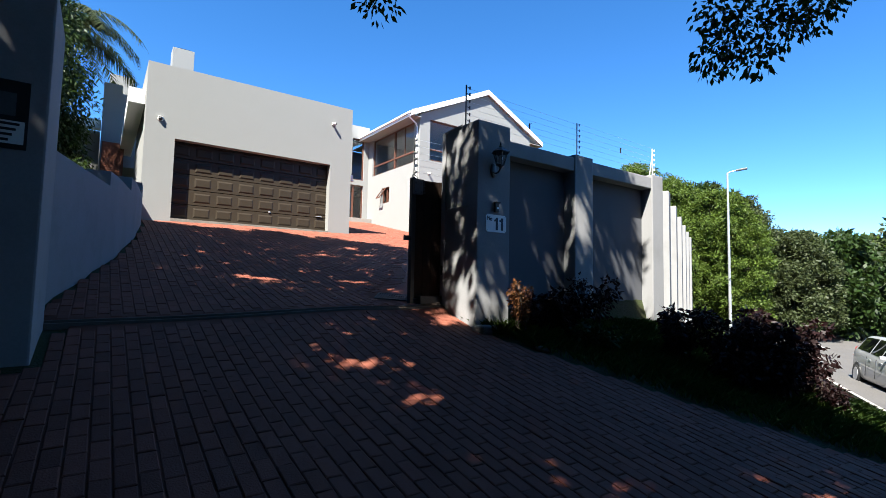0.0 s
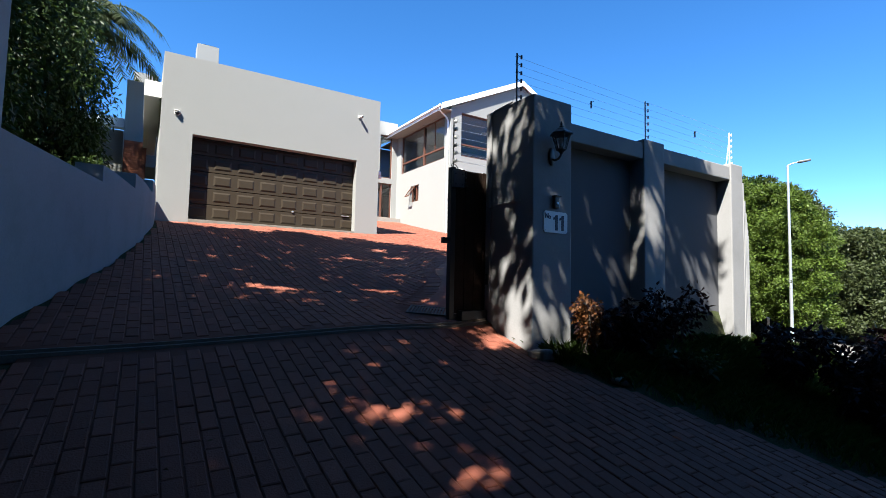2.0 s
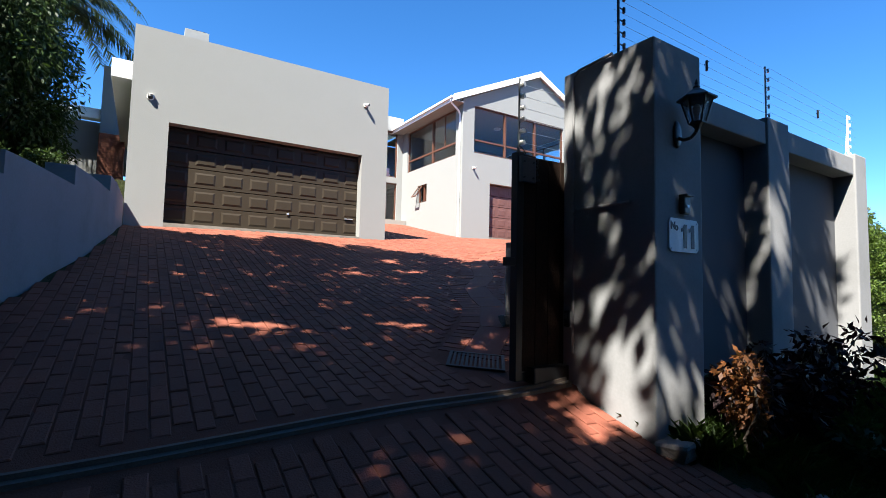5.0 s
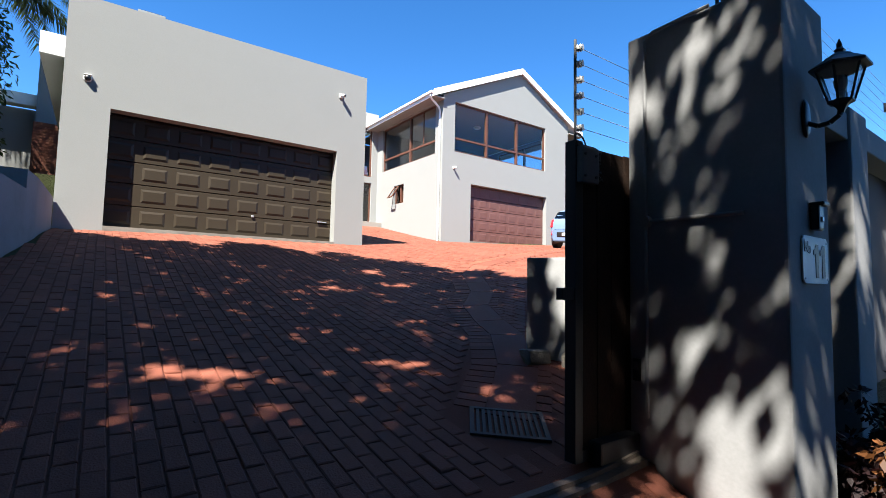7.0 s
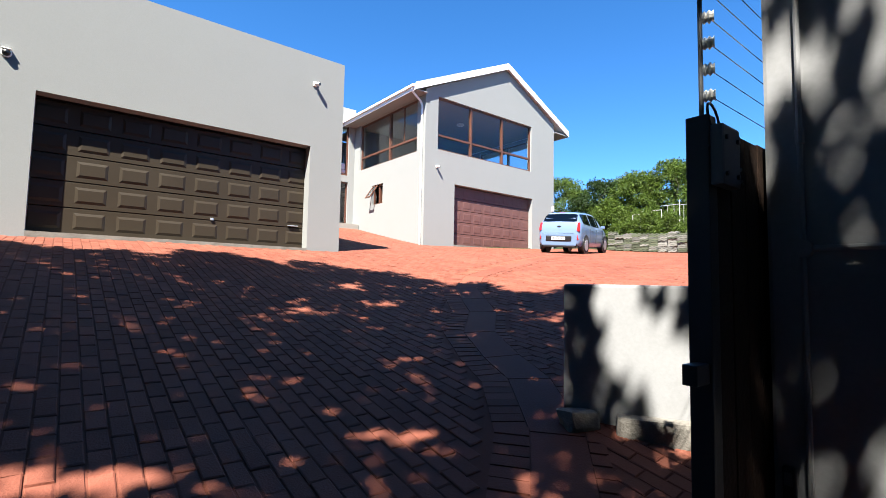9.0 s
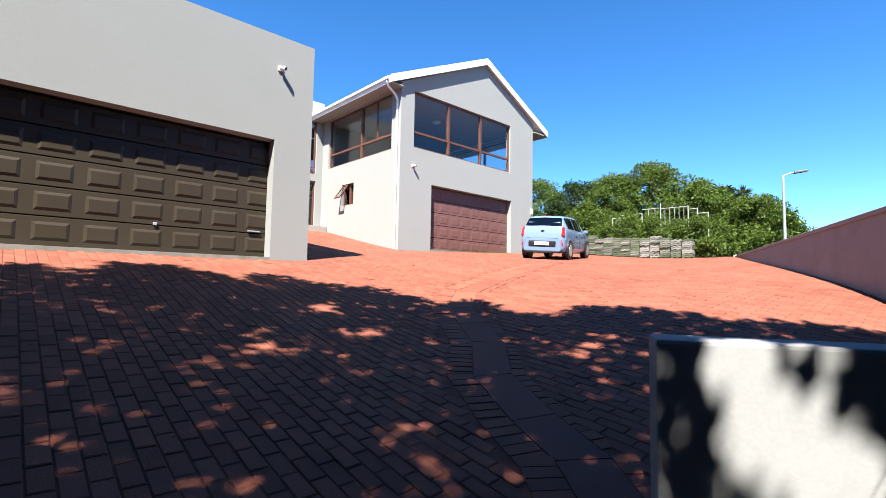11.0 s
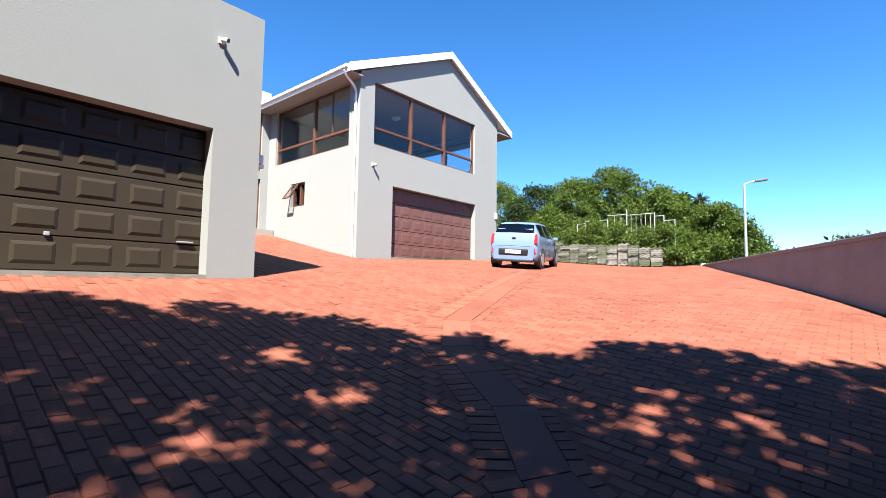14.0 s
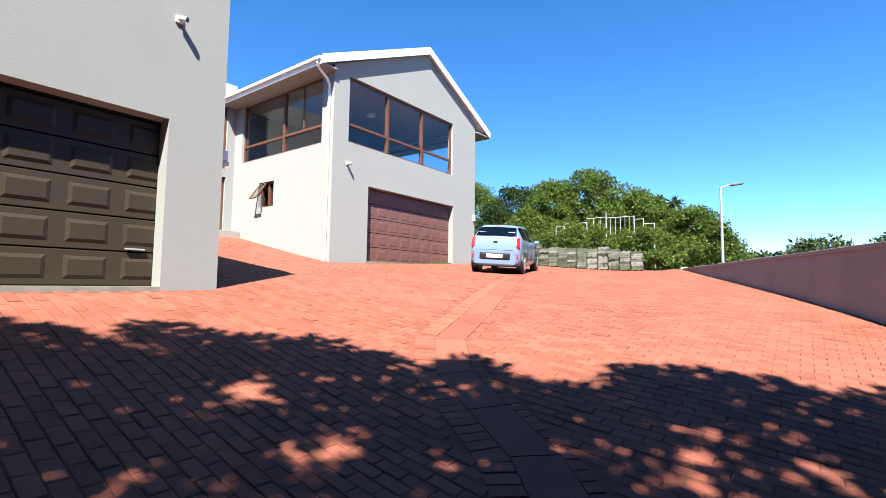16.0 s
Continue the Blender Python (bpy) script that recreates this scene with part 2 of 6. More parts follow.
def lathe(bm, profile, at=(0, 0, 0), sides=16, m=None):
    rings = []
    for r, z in profile:
        ring = []
        for k in range(sides):
            p = Vector((r * math.cos(k * math.tau / sides), r * math.sin(k * math.tau / sides), z))
            ring.append(bm.verts.new(Vector(at) + ((m @ p) if m is not None else p)))
        rings.append(ring)
    for i in range(len(rings) - 1):
        for k in range(sides):
            bm.faces.new((rings[i][k], rings[i][(k + 1) % sides], rings[i + 1][(k + 1) % sides], rings[i + 1][k]))
    bm.faces.new(rings[0][::-1])
    bm.faces.new(rings[-1])


def pierced(bm, at, u, n, us, vs, hole, thick):
    """A wall in one skin: at is its lower corner, u its run, n its inward way; us and vs are the lines of its cells; hole(i, j) tells an opening."""
    at, u, n = Vector(at), Vector(u), Vector(n)
    up = Vector((0, 0, 1))
    cache = {}

    def v(i, j, k):
        if (i, j, k) not in cache:
            cache[i, j, k] = bm.verts.new(at + u * us[i] + up * vs[j] + n * (thick * k))
        return cache[i, j, k]

    nx, ny = len(us) - 1, len(vs) - 1
    solid = lambda i, j: 0 <= i < nx and 0 <= j < ny and not hole(i, j)
    for i in range(nx):
        for j in range(ny):
            if not solid(i, j):
                continue
            bm.faces.new((v(i, j, 0), v(i + 1, j, 0), v(i + 1, j + 1, 0), v(i, j + 1, 0)))
            bm.faces.new((v(i, j, 1), v(i, j + 1, 1), v(i + 1, j + 1, 1), v(i + 1, j, 1)))
            for di, dj, e in ((-1, 0, ((i, j), (i, j + 1))), (1, 0, ((i + 1, j), (i + 1, j + 1))), (0, -1, ((i, j), (i + 1, j))), (0, 1, ((i, j + 1), (i + 1, j + 1)))):
                if not solid(i + di, j + dj):
                    (a, b), (c, d) = e
                    bm.faces.new((v(a, b, 0), v(c, d, 0), v(c, d, 1), v(a, b, 1)))


def prism(bm, outline, y0, y1):
    """An outline in x and z, drawn out from y0 to y1."""
    a = [bm.verts.new((x, y0, z)) for x, z in outline]
    b = [bm.verts.new((x, y1, z)) for x, z in outline]
    bm.faces.new(a)
    bm.faces.new(b[::-1])
    for k in range(len(a)):
        bm.faces.new((a[k], a[(k + 1) % len(a)], b[(k + 1) % len(a)], b[k]))


# ---- ground ----
YARD = [(0, 5.9, 1.13), (2.74, 5.84, 1.22), (3.9, 6.0, 1.24), (0.6, 5.3, 1.0), (2.9, 6.62, 1.33), (1.65, 8.25, 1.66), (3.9, 7.6, 1.53), (4.74, 7.35, 1.62), (0.2, 9.9, 2.06),
        (0.75, 13.8, 2.95), (0.8, 15.3, 3.13), (3.5, 15.3, 3.2), (6.9, 15.3, 3.22), (5.9, 10, 2.11), (5.74, 11.2, 2.3), (7.1, 9.4, 2.22), (8.5, 8.8, 2.43), (7.6, 10.6, 2.44),
        (12.5, 7.6, 2.8), (12.4, 19.5, 3.93), (20, 19.5, 4.23), (21.7, 13.7, 3.93), (22.1, 12.5, 3.96), (12.3, 24.8, 4.95), (9.3, 16.7, 3.48)]
STREET = [(0, 5.9, 1.13), (2.74, 5.84, 1.22), (3.9, 6.0, 1.24), (0.6, 5.3, 1.0), (1.4, 4.0, 0.72), (0.95, 2.4, 0.43), (0.5, 1.1, 0.2), (0, 0, 0.03), (4.3, 5.1, 0.96), (4.5, 4.4, 0.8),
          (7.2, 5.5, 0.95), (9.3, 5.5, 0.85), (5.3, 2.3, 0.28), (5.9, 1.5, 0.05), (10.6, 1.6, -0.75), (12.7, 2.8, -0.85), (15.3, 4.2, -0.9), (19.7, 6.6, -0.95), (16, 8.5, 0.1),
          (21, 11.5, 0.0), (-4, 2, 0.3), (-3, -4, -0.3), (6, -3, -0.7), (15, -3, -1.05), (30, 10, -1.2), (30, 18, -0.6)]


def spline(points, stiff):
    c = np.array(points, float)
    k = len(c)

    def kernel(d):
        return d * d * np.log(d + 1e-9)

    d = np.hypot(c[:, None, 0] - c[None, :, 0], c[:, None, 1] - c[None, :, 1])
    p = np.c_[np.ones(k), c[:, :2]]
    w = np.linalg.solve(np.block([[kernel(d) + stiff * np.eye(k), p], [p.T, np.zeros((3, 3))]]), np.r_[c[:, 2], 0, 0, 0])

    def height(x, y):
        x, y = np.asarray(x, float), np.asarray(y, float)
        r = np.hypot(x[..., None] - c[:, 0], y[..., None] - c[:, 1])
        return kernel(r) @ w[:k] + w[k] + w[k + 1] * x + w[k + 2] * y

    return height


yard_height, street_height = spline(YARD, 0.3), spline(STREET, 0.3)
WALL_LINE = [(-60, 5.75), (9.6, 5.75), (22.2, 12.85), (24.0, 40.0)]


def inside(x, y):
    """How far a spot lies within the yard from the boundary wall's line."""
    x, y = np.asarray(x, float), np.asarray(y, float)
    a = y - 5.75
    b = ((y - 5.9) * 9.1 - (x - 9.6) * 4.19) / 10.02
    c = 22.9 - x
    return np.minimum(np.minimum(a, b), c)


def ground(x, y):
    x, y = np.asarray(x, float), np.asarray(y, float)
    s = np.clip((inside(x, y) + 0.12) / 0.24, 0, 1)
    near = street_height(x, y) * (1 - s) + yard_height(x, y) * s
    far = np.clip((np.hypot(x - 8, y - 6) - 24) / 14, 0, 1)
    return near * (1 - far) + far * -1.3


def gz(x, y):
    return float(ground(x, y))


def ground_sheet(name, xs, ys, mat_, drop):
    gx, gy = np.meshgrid(xs, ys)
    z = ground(gx, gy) - drop(gx, gy)
    w = len(xs)
    faces = [(j * w + i, j * w + i + 1, (j + 1) * w + i + 1, (j + 1) * w + i) for j in range(len(ys) - 1) for i in range(w - 1)]
    ob = raw(name, np.stack([gx.ravel(), gy.ravel(), z.ravel()], 1).tolist(), faces, mat_)
    ob.data.polygons.foreach_set("use_smooth", [True] * len(faces))
    return ob


# edges of the paving, the drain and the planting bed
DRAIN = [(15.6, 15.0), (11.9, 13.4), (9.25, 12.3), (8.0, 11.85), (7.2, 11.2), (6.4, 9.95), (5.7, 9.27), (5.3, 8.53), (5.08, 8.0), (4.55, 7.3), (3.85, 6.68)]
LEFT_WALL = [(-0.62, 6.0), (0.16, 9.15), (0.52, 11.2), (0.72, 13.0), (0.775, 15.2)]
BED_EDGE = [(4.25, 5.1), (4.5, 4.45), (5.05, 3.1), (5.45, 2.25), (6.0, 1.45), (7.2, 0.2), (9.0, -1.4)]


def polyline_offset(x, y, line):
    """The distance to a line of points, with its sign (positive to the left of its run), and how far along it."""
    best = np.full(np.shape(x), 1e9)
    sign = np.zeros(np.shape(x))
    for (ax, ay), (bx, by) in zip(line, line[1:]):
        dx, dy = bx - ax, by - ay
        t = np.clip(((x - ax) * dx + (y - ay) * dy) / (dx * dx + dy * dy), 0, 1)
        d = np.hypot(x - ax - t * dx, y - ay - t * dy)
        s = np.sign(dx * (y - ay) - dy * (x - ax))
        sign = np.where(d < best, s, sign)
        best = np.minimum(best, d)
    return best * sign


def paved(x, y):
    x, y = np.asarray(x, float), np.asarray(y, float)
    ins = inside(x, y)
    left = np.interp(y, [p[1] for p in LEFT_WALL], [p[0] for p in LEFT_WALL])
    garage = (y > 15.26) & (x < 6.92)
    house = (y > 19.4) & (x > 12.35)
    yard = (ins > 0.05) & (x > left) & ~garage & ~house & (y < 25) & (x < 22.0 + (17.8 - y) * 0.12)
    bed = np.interp(y, [p[1] for p in BED_EDGE[::-1]], [p[0] for p in BED_EDGE[::-1]])
    apron = (ins <= 0.05) & (y < 5.8) & (y > -5) & (x < np.where(y > 5.1, 4.22, bed)) & (x > np.where(y > 4.9, -0.4, -4.5))
    return yard | apron


far_x = np.concatenate([np.linspace(-900, -14, 14), np.linspace(-12, 34, 140), np.linspace(38, 900, 14)])
far_y = np.concatenate([np.linspace(-900, -14, 14), np.linspace(-12, 30, 130), np.linspace(34, 900, 14)])
ground_ob = tagged(ground_sheet("ground", far_x, far_y, SOIL, lambda x, y: np.where(paved(x, y), 0.05, 0.0)), "grassy soil verge and garden ground", "ground", kind="structure")
bed_sheet = ground_sheet("pavement", np.linspace(-5, 23.4, 143), np.linspace(-5.2, 25.2, 153), JOINT, lambda x, y: np.where(paved(x, y), 0.0085, 0.4))
tagged(bed_sheet, "sloping driveway of red clay pavers", "driveway", kind="structure")

# road with kerbs
NEAR_KERB = [(4.0, -3.4), (8.0, 0.0), (10.5, 1.45), (12.7, 2.8), (15.3, 4.2), (19.7, 6.6), (26, 10.2), (36, 14.5), (60, 21)]


def ribbon(name, line, w0, w1, lift, mat_, label, category, thick=0.0):
    verts, faces = [], []
    pts = [Vector((x, y, 0)) for x, y in line]
    fine = []
    for a, b in zip(pts, pts[1:]):
        steps = max(1, int((b - a).length / 1.0))
        fine += [a.lerp(b, k / steps) for k in range(steps)]
    fine.append(pts[-1])
    for k, p in enumerate(fine):
        d = (fine[min(k + 1, len(fine) - 1)] - fine[max(k - 1, 0)]).normalized()
        side = Vector((d.y, -d.x, 0))
        for w in (w0, w1):
            q = p + side * w
            z = gz(q.x, q.y) + lift
            verts += [(q.x, q.y, z), (q.x, q.y, z - 0.3)]
    for k in range(len(fine) - 1):
        a, b = 4 * k, 4 * k + 4
        faces += [(a, a + 2, b + 2, b), (a, b, b + 1, a + 1), (a + 2, a + 3, b + 3, b + 2)]
    ob = raw(name, verts, faces, mat_)
    return tagged(ob, label, category, kind="structure")


ribbon("road", NEAR_KERB, 0.14, 6.0, 0.02, ASPHALT, "grey worn asphalt road in sunlight", "road")
ribbon("kerb", NEAR_KERB, 0.0, 0.14, 0.13, KERB, "pale concrete kerb along the verge", "kerb")
ribbon("kerb", NEAR_KERB, 6.0, 6.15, 0.13, KERB, "pale concrete kerb across the road", "kerb")
ribbon("road_marking", NEAR_KERB[3:], 3.0, 3.1, 0.028, WHITE, "white painted line on the road", "road marking")

# boundary walls
TOP = 3.92
front = thing("wall_front", (0, 0, 0), "grey plastered street wall with piers and recessed panels", "wall", kind="structure")
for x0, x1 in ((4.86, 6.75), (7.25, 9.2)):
    part("panel", cubed(x0, x1, 5.70, 5.95, -0.4, 3.62), PANEL_GREY, front, "dark grey recessed wall panel, shade in its colour")
    part("coping", cubed(x0, x1, 5.47, 6.0, 3.62, 3.86, bevel=0.015), WALL_GREY, front)
for x0, x1 in ((6.75, 7.25), (9.2, 9.6)):
    part("pier", cubed(x0, x1, 5.45, 6.05, -0.4, TOP, bevel=0.02), WALL_GREY, front, "grey plastered pier")

pillar = part("gate_pillar", cubed(4.24, 4.86, 5.12, 6.0, 0.3, TOP, bevel=0.018), WALL_GREY)
tagged(pillar, "tall grey plastered gate pillar dappled with leaf shade", "pillar", kind="structure")
left_pillar = part("gate_pillar", cubed(-1.9, -0.40, 4.92, 5.9, 0.2, TOP, bevel=0.018), WALL_GREY)
tagged(left_pillar, "wide grey plastered gate pillar in deep shade", "pillar", kind="structure")
part("wall_neighbour", cubed(-14, -1.9, 5.2, 5.6, -0.5, 3.4), WALL_GREY)
tagged(bpy.data.objects["wall_neighbour"], "grey plastered street wall beside the gate pillar", "wall", kind="structure")

# wall along the bend of the street
side = thing("wall_side", (9.62, 5.93, 0), "grey plastered boundary wall stepping along the bend", "wall", math.degrees(math.atan2(4.19, 9.1)), kind="structure")
LENGTH = 14.3
part("wall", cubed(0.0, LENGTH, -0.08, 0.17, -1.2, 3.94), WALL_GREY, side)
part("coping", cubed(0.0, LENGTH, -0.16, 0.2, 3.94, 4.02, bevel=0.01), WALL_GREY, side)
for k in range(6):
    x = 1.4 + k * 2.45
    part("pier", cubed(x, x + 0.45, -0.42, -0.08, -1.6, TOP, bevel=0.015), WALL_GREY, side)
part("end_post", cubed(LENGTH - 0.02, LENGTH + 0.2, -0.12, 0.22, -1, 4.05, bevel=0.01), WHITE, side, "white painted end post")

# stepped wall between the drive and the garden
left_wall = thing("wall_garden", (0, 0, 0), "grey plastered garden wall stepping up beside the drive", "wall", kind="structure")


def left_x(y):
    return float(np.interp(y, [p[1] for p in LEFT_WALL], [p[0] for p in LEFT_WALL]))


for y0, y1, top in ((5.9, 8.75, 2.95), (8.75, 10.5, 3.17), (10.5, 12.5, 3.42), (12.5, 15.2, 3.68)):
    bm = bmesh.new()
    n = 4
    rows_ = []
    for k in range(n + 1):
        y = y0 + (y1 - y0) * k / n
        x = left_x(y)
        rows_.append([bm.verts.new(p) for p in ((x, y, 0.6), (x, y, top), (x - 0.3, y, top), (x - 0.3, y, 0.6))])
    for a, b in zip(rows_, rows_[1:]):
        for k in range(4):
            bm.faces.new((a[k], a[(k + 1) % 4], b[(k + 1) % 4], b[k]))
    bm.faces.new(rows_[0])
    bm.faces.new(rows_[-1][::-1])
    part("wall_step", bm, WALL_GREY, left_wall)

# low wall behind the gate
bm = bmesh.new()
box(bm, 0, 1.75, 0.0, 0.3, -1.5, 0, bevel=0.02)
low = part("low_wall", bm, WALL_GREY)
low.matrix_world = pose(4.78, 7.43, 2.55, 0, 0, -60)
footing = part("footing", cubed(0.35, 1.72, -0.13, 0.0, -1.4, -0.86, bevel=0.03), CONCRETE, low, "rough pale concrete footing")
tagged(low, "low grey plastered retaining wall behind the gate", "low wall", kind="structure")

# ---- double garage ----
GY = 15.23
garage = thing("garage", (0, 0, 0), "pale grey plastered flat-roofed double garage with parapet", "garage", kind="structure")
bm = bmesh.new()
us, vs = [0.78, 1.52, 6.14, 6.90], [2.4, 5.49, 7.555]
pierced(bm, (0, GY, 0), (1, 0, 0), (0, 1, 0), us, vs, lambda i, j: i == 1 and j == 0, 0.26)
part("front_wall", bm, PLASTER, garage)
part("side_wall", cubed(6.64, 6.90, GY + 0.26, 19.6, 2.4, 7.555), PLASTER, garage)
part("side_wall", cubed(0.78, 1.04, GY + 0.26, 19.6, 2.4, 7.555), PLASTER, garage)
part("back_wall", cubed(1.04, 6.64, 19.35, 19.6, 2.4, 7.555), PLASTER, garage)
part("roof", cubed(1.04, 6.64, GY + 0.26, 19.35, 6.9, 7.1), CONCRETE, garage)
part("parapet_block", cubed(6.903, 7.03, 15.75, 19.5, 6.45, 7.42), PLASTER, garage)
part("threshold", cubed(1.52, 6.14, GY + 0.0, GY + 0.5, 2.6, 3.235), CONCRETE, garage, "pale concrete threshold")


def sectional_door(name, x0, x1, z0, z1, y, cols, rows_n, mat_, label, relief=0.016):
    """A roll-up door of pressed panels, each section proud of its joints."""
    ob = thing(name, (x0, y, z0), label, "garage door")
    h, w = (z1 - z0) / rows_n, (x1 - x0) / cols
    for r in range(rows_n):
        bm = bmesh.new()
        box(bm, 0, x1 - x0, 0, 0.05, r * h + 0.009, (r + 1) * h - 0.009, bevel=0.006)
        for c in range(cols):
            cx, cz = (c + 0.5) * w, (r + 0.5) * h
            a, b = w * 0.375, h * 0.325
            outer = [(cx - a, cz - b), (cx + a, cz - b), (cx + a, cz + b), (cx - a, cz + b)]
            rings = []
            for inset, yy in ((0.0, 0.004), (0.012, -0.003), (0.05, -relief), (0.06, -relief)):
                rings.append([bm.verts.new((px - math.copysign(inset, px - cx), yy, pz - math.copysign(inset, pz - cz))) for px, pz in outer])
            for ra, rb in zip(rings, rings[1:]):
                for k in range(4):
                    bm.faces.new((ra[k], ra[(k + 1) % 4], rb[(k + 1) % 4], rb[k]))
            bm.faces.new(rings[-1])
        part("section", bm, mat_, ob)
    return ob


gdoor = sectional_door("garage_door", 1.42, 6.30, 3.24, 5.46, GY + 0.28, 8, 5, BROWN_DOOR, "brown sectional double garage door with pressed panels")
part("handle", cubed(4.38, 4.61, -0.045, 0.0, 0.465, 0.49, bevel=0.008), GALVANISED, gdoor, "small steel lift handle")
part("lock", cubed(2.83, 2.89, -0.03, 0.0, 0.44, 0.49, bevel=0.01), GALVANISED, gdoor, "round steel lock")
part("header", cubed(1.3, 6.3, GY + 0.28, GY + 0.32, 5.465, 5.75), BLACK_PLASTIC, garage, "dark board above the door")

# ---- gabled house ----
HY, HX0, HX1 = 19.47, 12.40, 20.0
EAVE, APEX, MID = 9.76, 12.11, 16.7
house = thing("house", (0, 0, 0), "pale grey two-storey gabled house with large timber windows", "house", kind="structure")
bm = bmesh.new()
us = [HX0, 13.0, 13.88, 18.40, 18.48, HX1]
vs = [3.4, 6.40, 7.63, 9.70, EAVE]
pierced(bm, (0, HY, 0), (1, 0, 0), (0, 1, 0), us, vs, lambda i, j: (j == 0 and 2 <= i <= 3) or (j == 2 and 1 <= i <= 2), 0.24)
prism(bm, [(HX0, EAVE), (HX1, EAVE), (HX1, 10.14), (MID, APEX - 0.22), (HX0, 9.86)], HY, HY + 0.24)
part("front_wall", bm, HOUSE_PLASTER, house)
bm = bmesh.new()
us = [HY + 0.24, 20.0, 22.40, 23.28, 24.45, 24.95]
pierced(bm, (HX0, 0, 0), (0, 1, 0), (1, 0, 0), us, [3.4, 5.83, 6.68, 7.54, 9.62, EAVE], lambda i, j: (j == 1 and i == 2) or (j == 3 and 1 <= i <= 3), 0.24)
part("side_wall", bm, HOUSE_PLASTER, house)
bm = bmesh.new()
pierced(bm, (HX1, 0, 0), (0, 1, 0), (-1, 0, 0), [HY + 0.24, 20.3, 24.3, 28], [3.4, 7.6, 9.62, EAVE], lambda i, j: i == 1 and j == 1, 0.24)
part("side_wall", bm, HOUSE_PLASTER, house)
part("back_wall", cubed(HX0 + 0.24, HX1 - 0.24, 27.76, 28, 3.4, EAVE), HOUSE_PLASTER, house)
part("floor_slab", cubed(HX0 + 0.24, HX1 - 0.24, HY + 0.24, 27.7, 6.9, 7.1), ROOM, house)
part("room_ceiling", cubed(HX0 + 0.24, HX1 - 0.24, HY + 0.24, 27.7, 9.80, 9.86), CEILING, house)
part("room_wall", cubed(HX0 + 0.24, HX1 - 0.24, 25.4, 25.5, 7.1, 9.80), ROOM, house)
bm = bmesh.new()
lathe(bm, [(0.16, 0.0), (0.19, -0.03), (0.13, -0.09), (0.02, -0.11)], (15.95, 21.59, 9.80), 20)
part("ceiling_lamp", bm, CERAMIC, house, "round white ceiling lamp", True)
# roof planes with thickness, barge boards, fascia and soffit
for side_, xe, te in ((-1, 11.83, 9.90), (1, 20.95, 10.0)):
    bm = bmesh.new()
    prism(bm, [(xe, te - 0.17), (MID, APEX - 0.17), (MID, APEX - 0.04), (xe, te - 0.04)], HY - 0.12, 28.2)
    part("roof", bm, WHITE, house, "pale roof sheeting")
    bm = bmesh.new()
    prism(bm, [(xe, te - 0.27), (MID, APEX - 0.27), (MID, APEX), (xe, te)], HY - 0.165, HY - 0.122)
    part("barge_board", bm, WHITE, house, "white barge board")
    x0, x1 = (xe, HX0 - 0.003) if side_ < 0 else (HX1 + 0.003, xe)
    # The soffit takes the wall grey, not white, to hold the eave shade.
    part("soffit", cubed(x0, x1, HY - 0.12, 25.4, te - 0.26, te - 0.22), HOUSE_PLASTER, house, "soffit in wall grey for the eave shade")
    part("fascia", cubed(xe - 0.02 if side_ < 0 else xe, xe if side_ < 0 else xe + 0.02, HY - 0.12, 25.4, te - 0.28, te - 0.06), WHITE, house)
    gx = xe - 0.10 if side_ < 0 else xe + 0.03
    part("gutter", cubed(gx, gx + 0.075, HY - 0.1, 25.4, te - 0.15, te - 0.06, bevel=0.012), WHITE, house, "white rain gutter")
PX, PY = HX0 - 0.05, HY + 0.16
part("downpipe", rods([(HX0 - 0.60, HY + 0.04, 9.80), (HX0 - 0.60, HY + 0.05, 9.66), (HX0 - 0.53, HY + 0.07, 9.56), (HX0 - 0.16, HY + 0.13, 9.36), (PX, PY, 9.22), (PX, PY, gz(12.3, 19.7) - 0.02)], 0.04), WHITE, house, "white rain downpipe")
for z in (8.6, 6.6, 4.8):
    part("pipe_clip", cubed(PX - 0.055, HX0, PY - 0.012, PY + 0.012, z, z + 0.035), WHITE, house)
maroon = sectional_door("garage_door", 13.88, 18.48, 4.02, 6.38, HY + 0.22, 8, 5, MAROON_DOOR, "maroon timber-look sectional garage door", 0.008)
part("threshold", cubed(13.88, 18.48, HY + 0.02, HY + 0.3, 3.6, 4.03), CONCRETE, house)


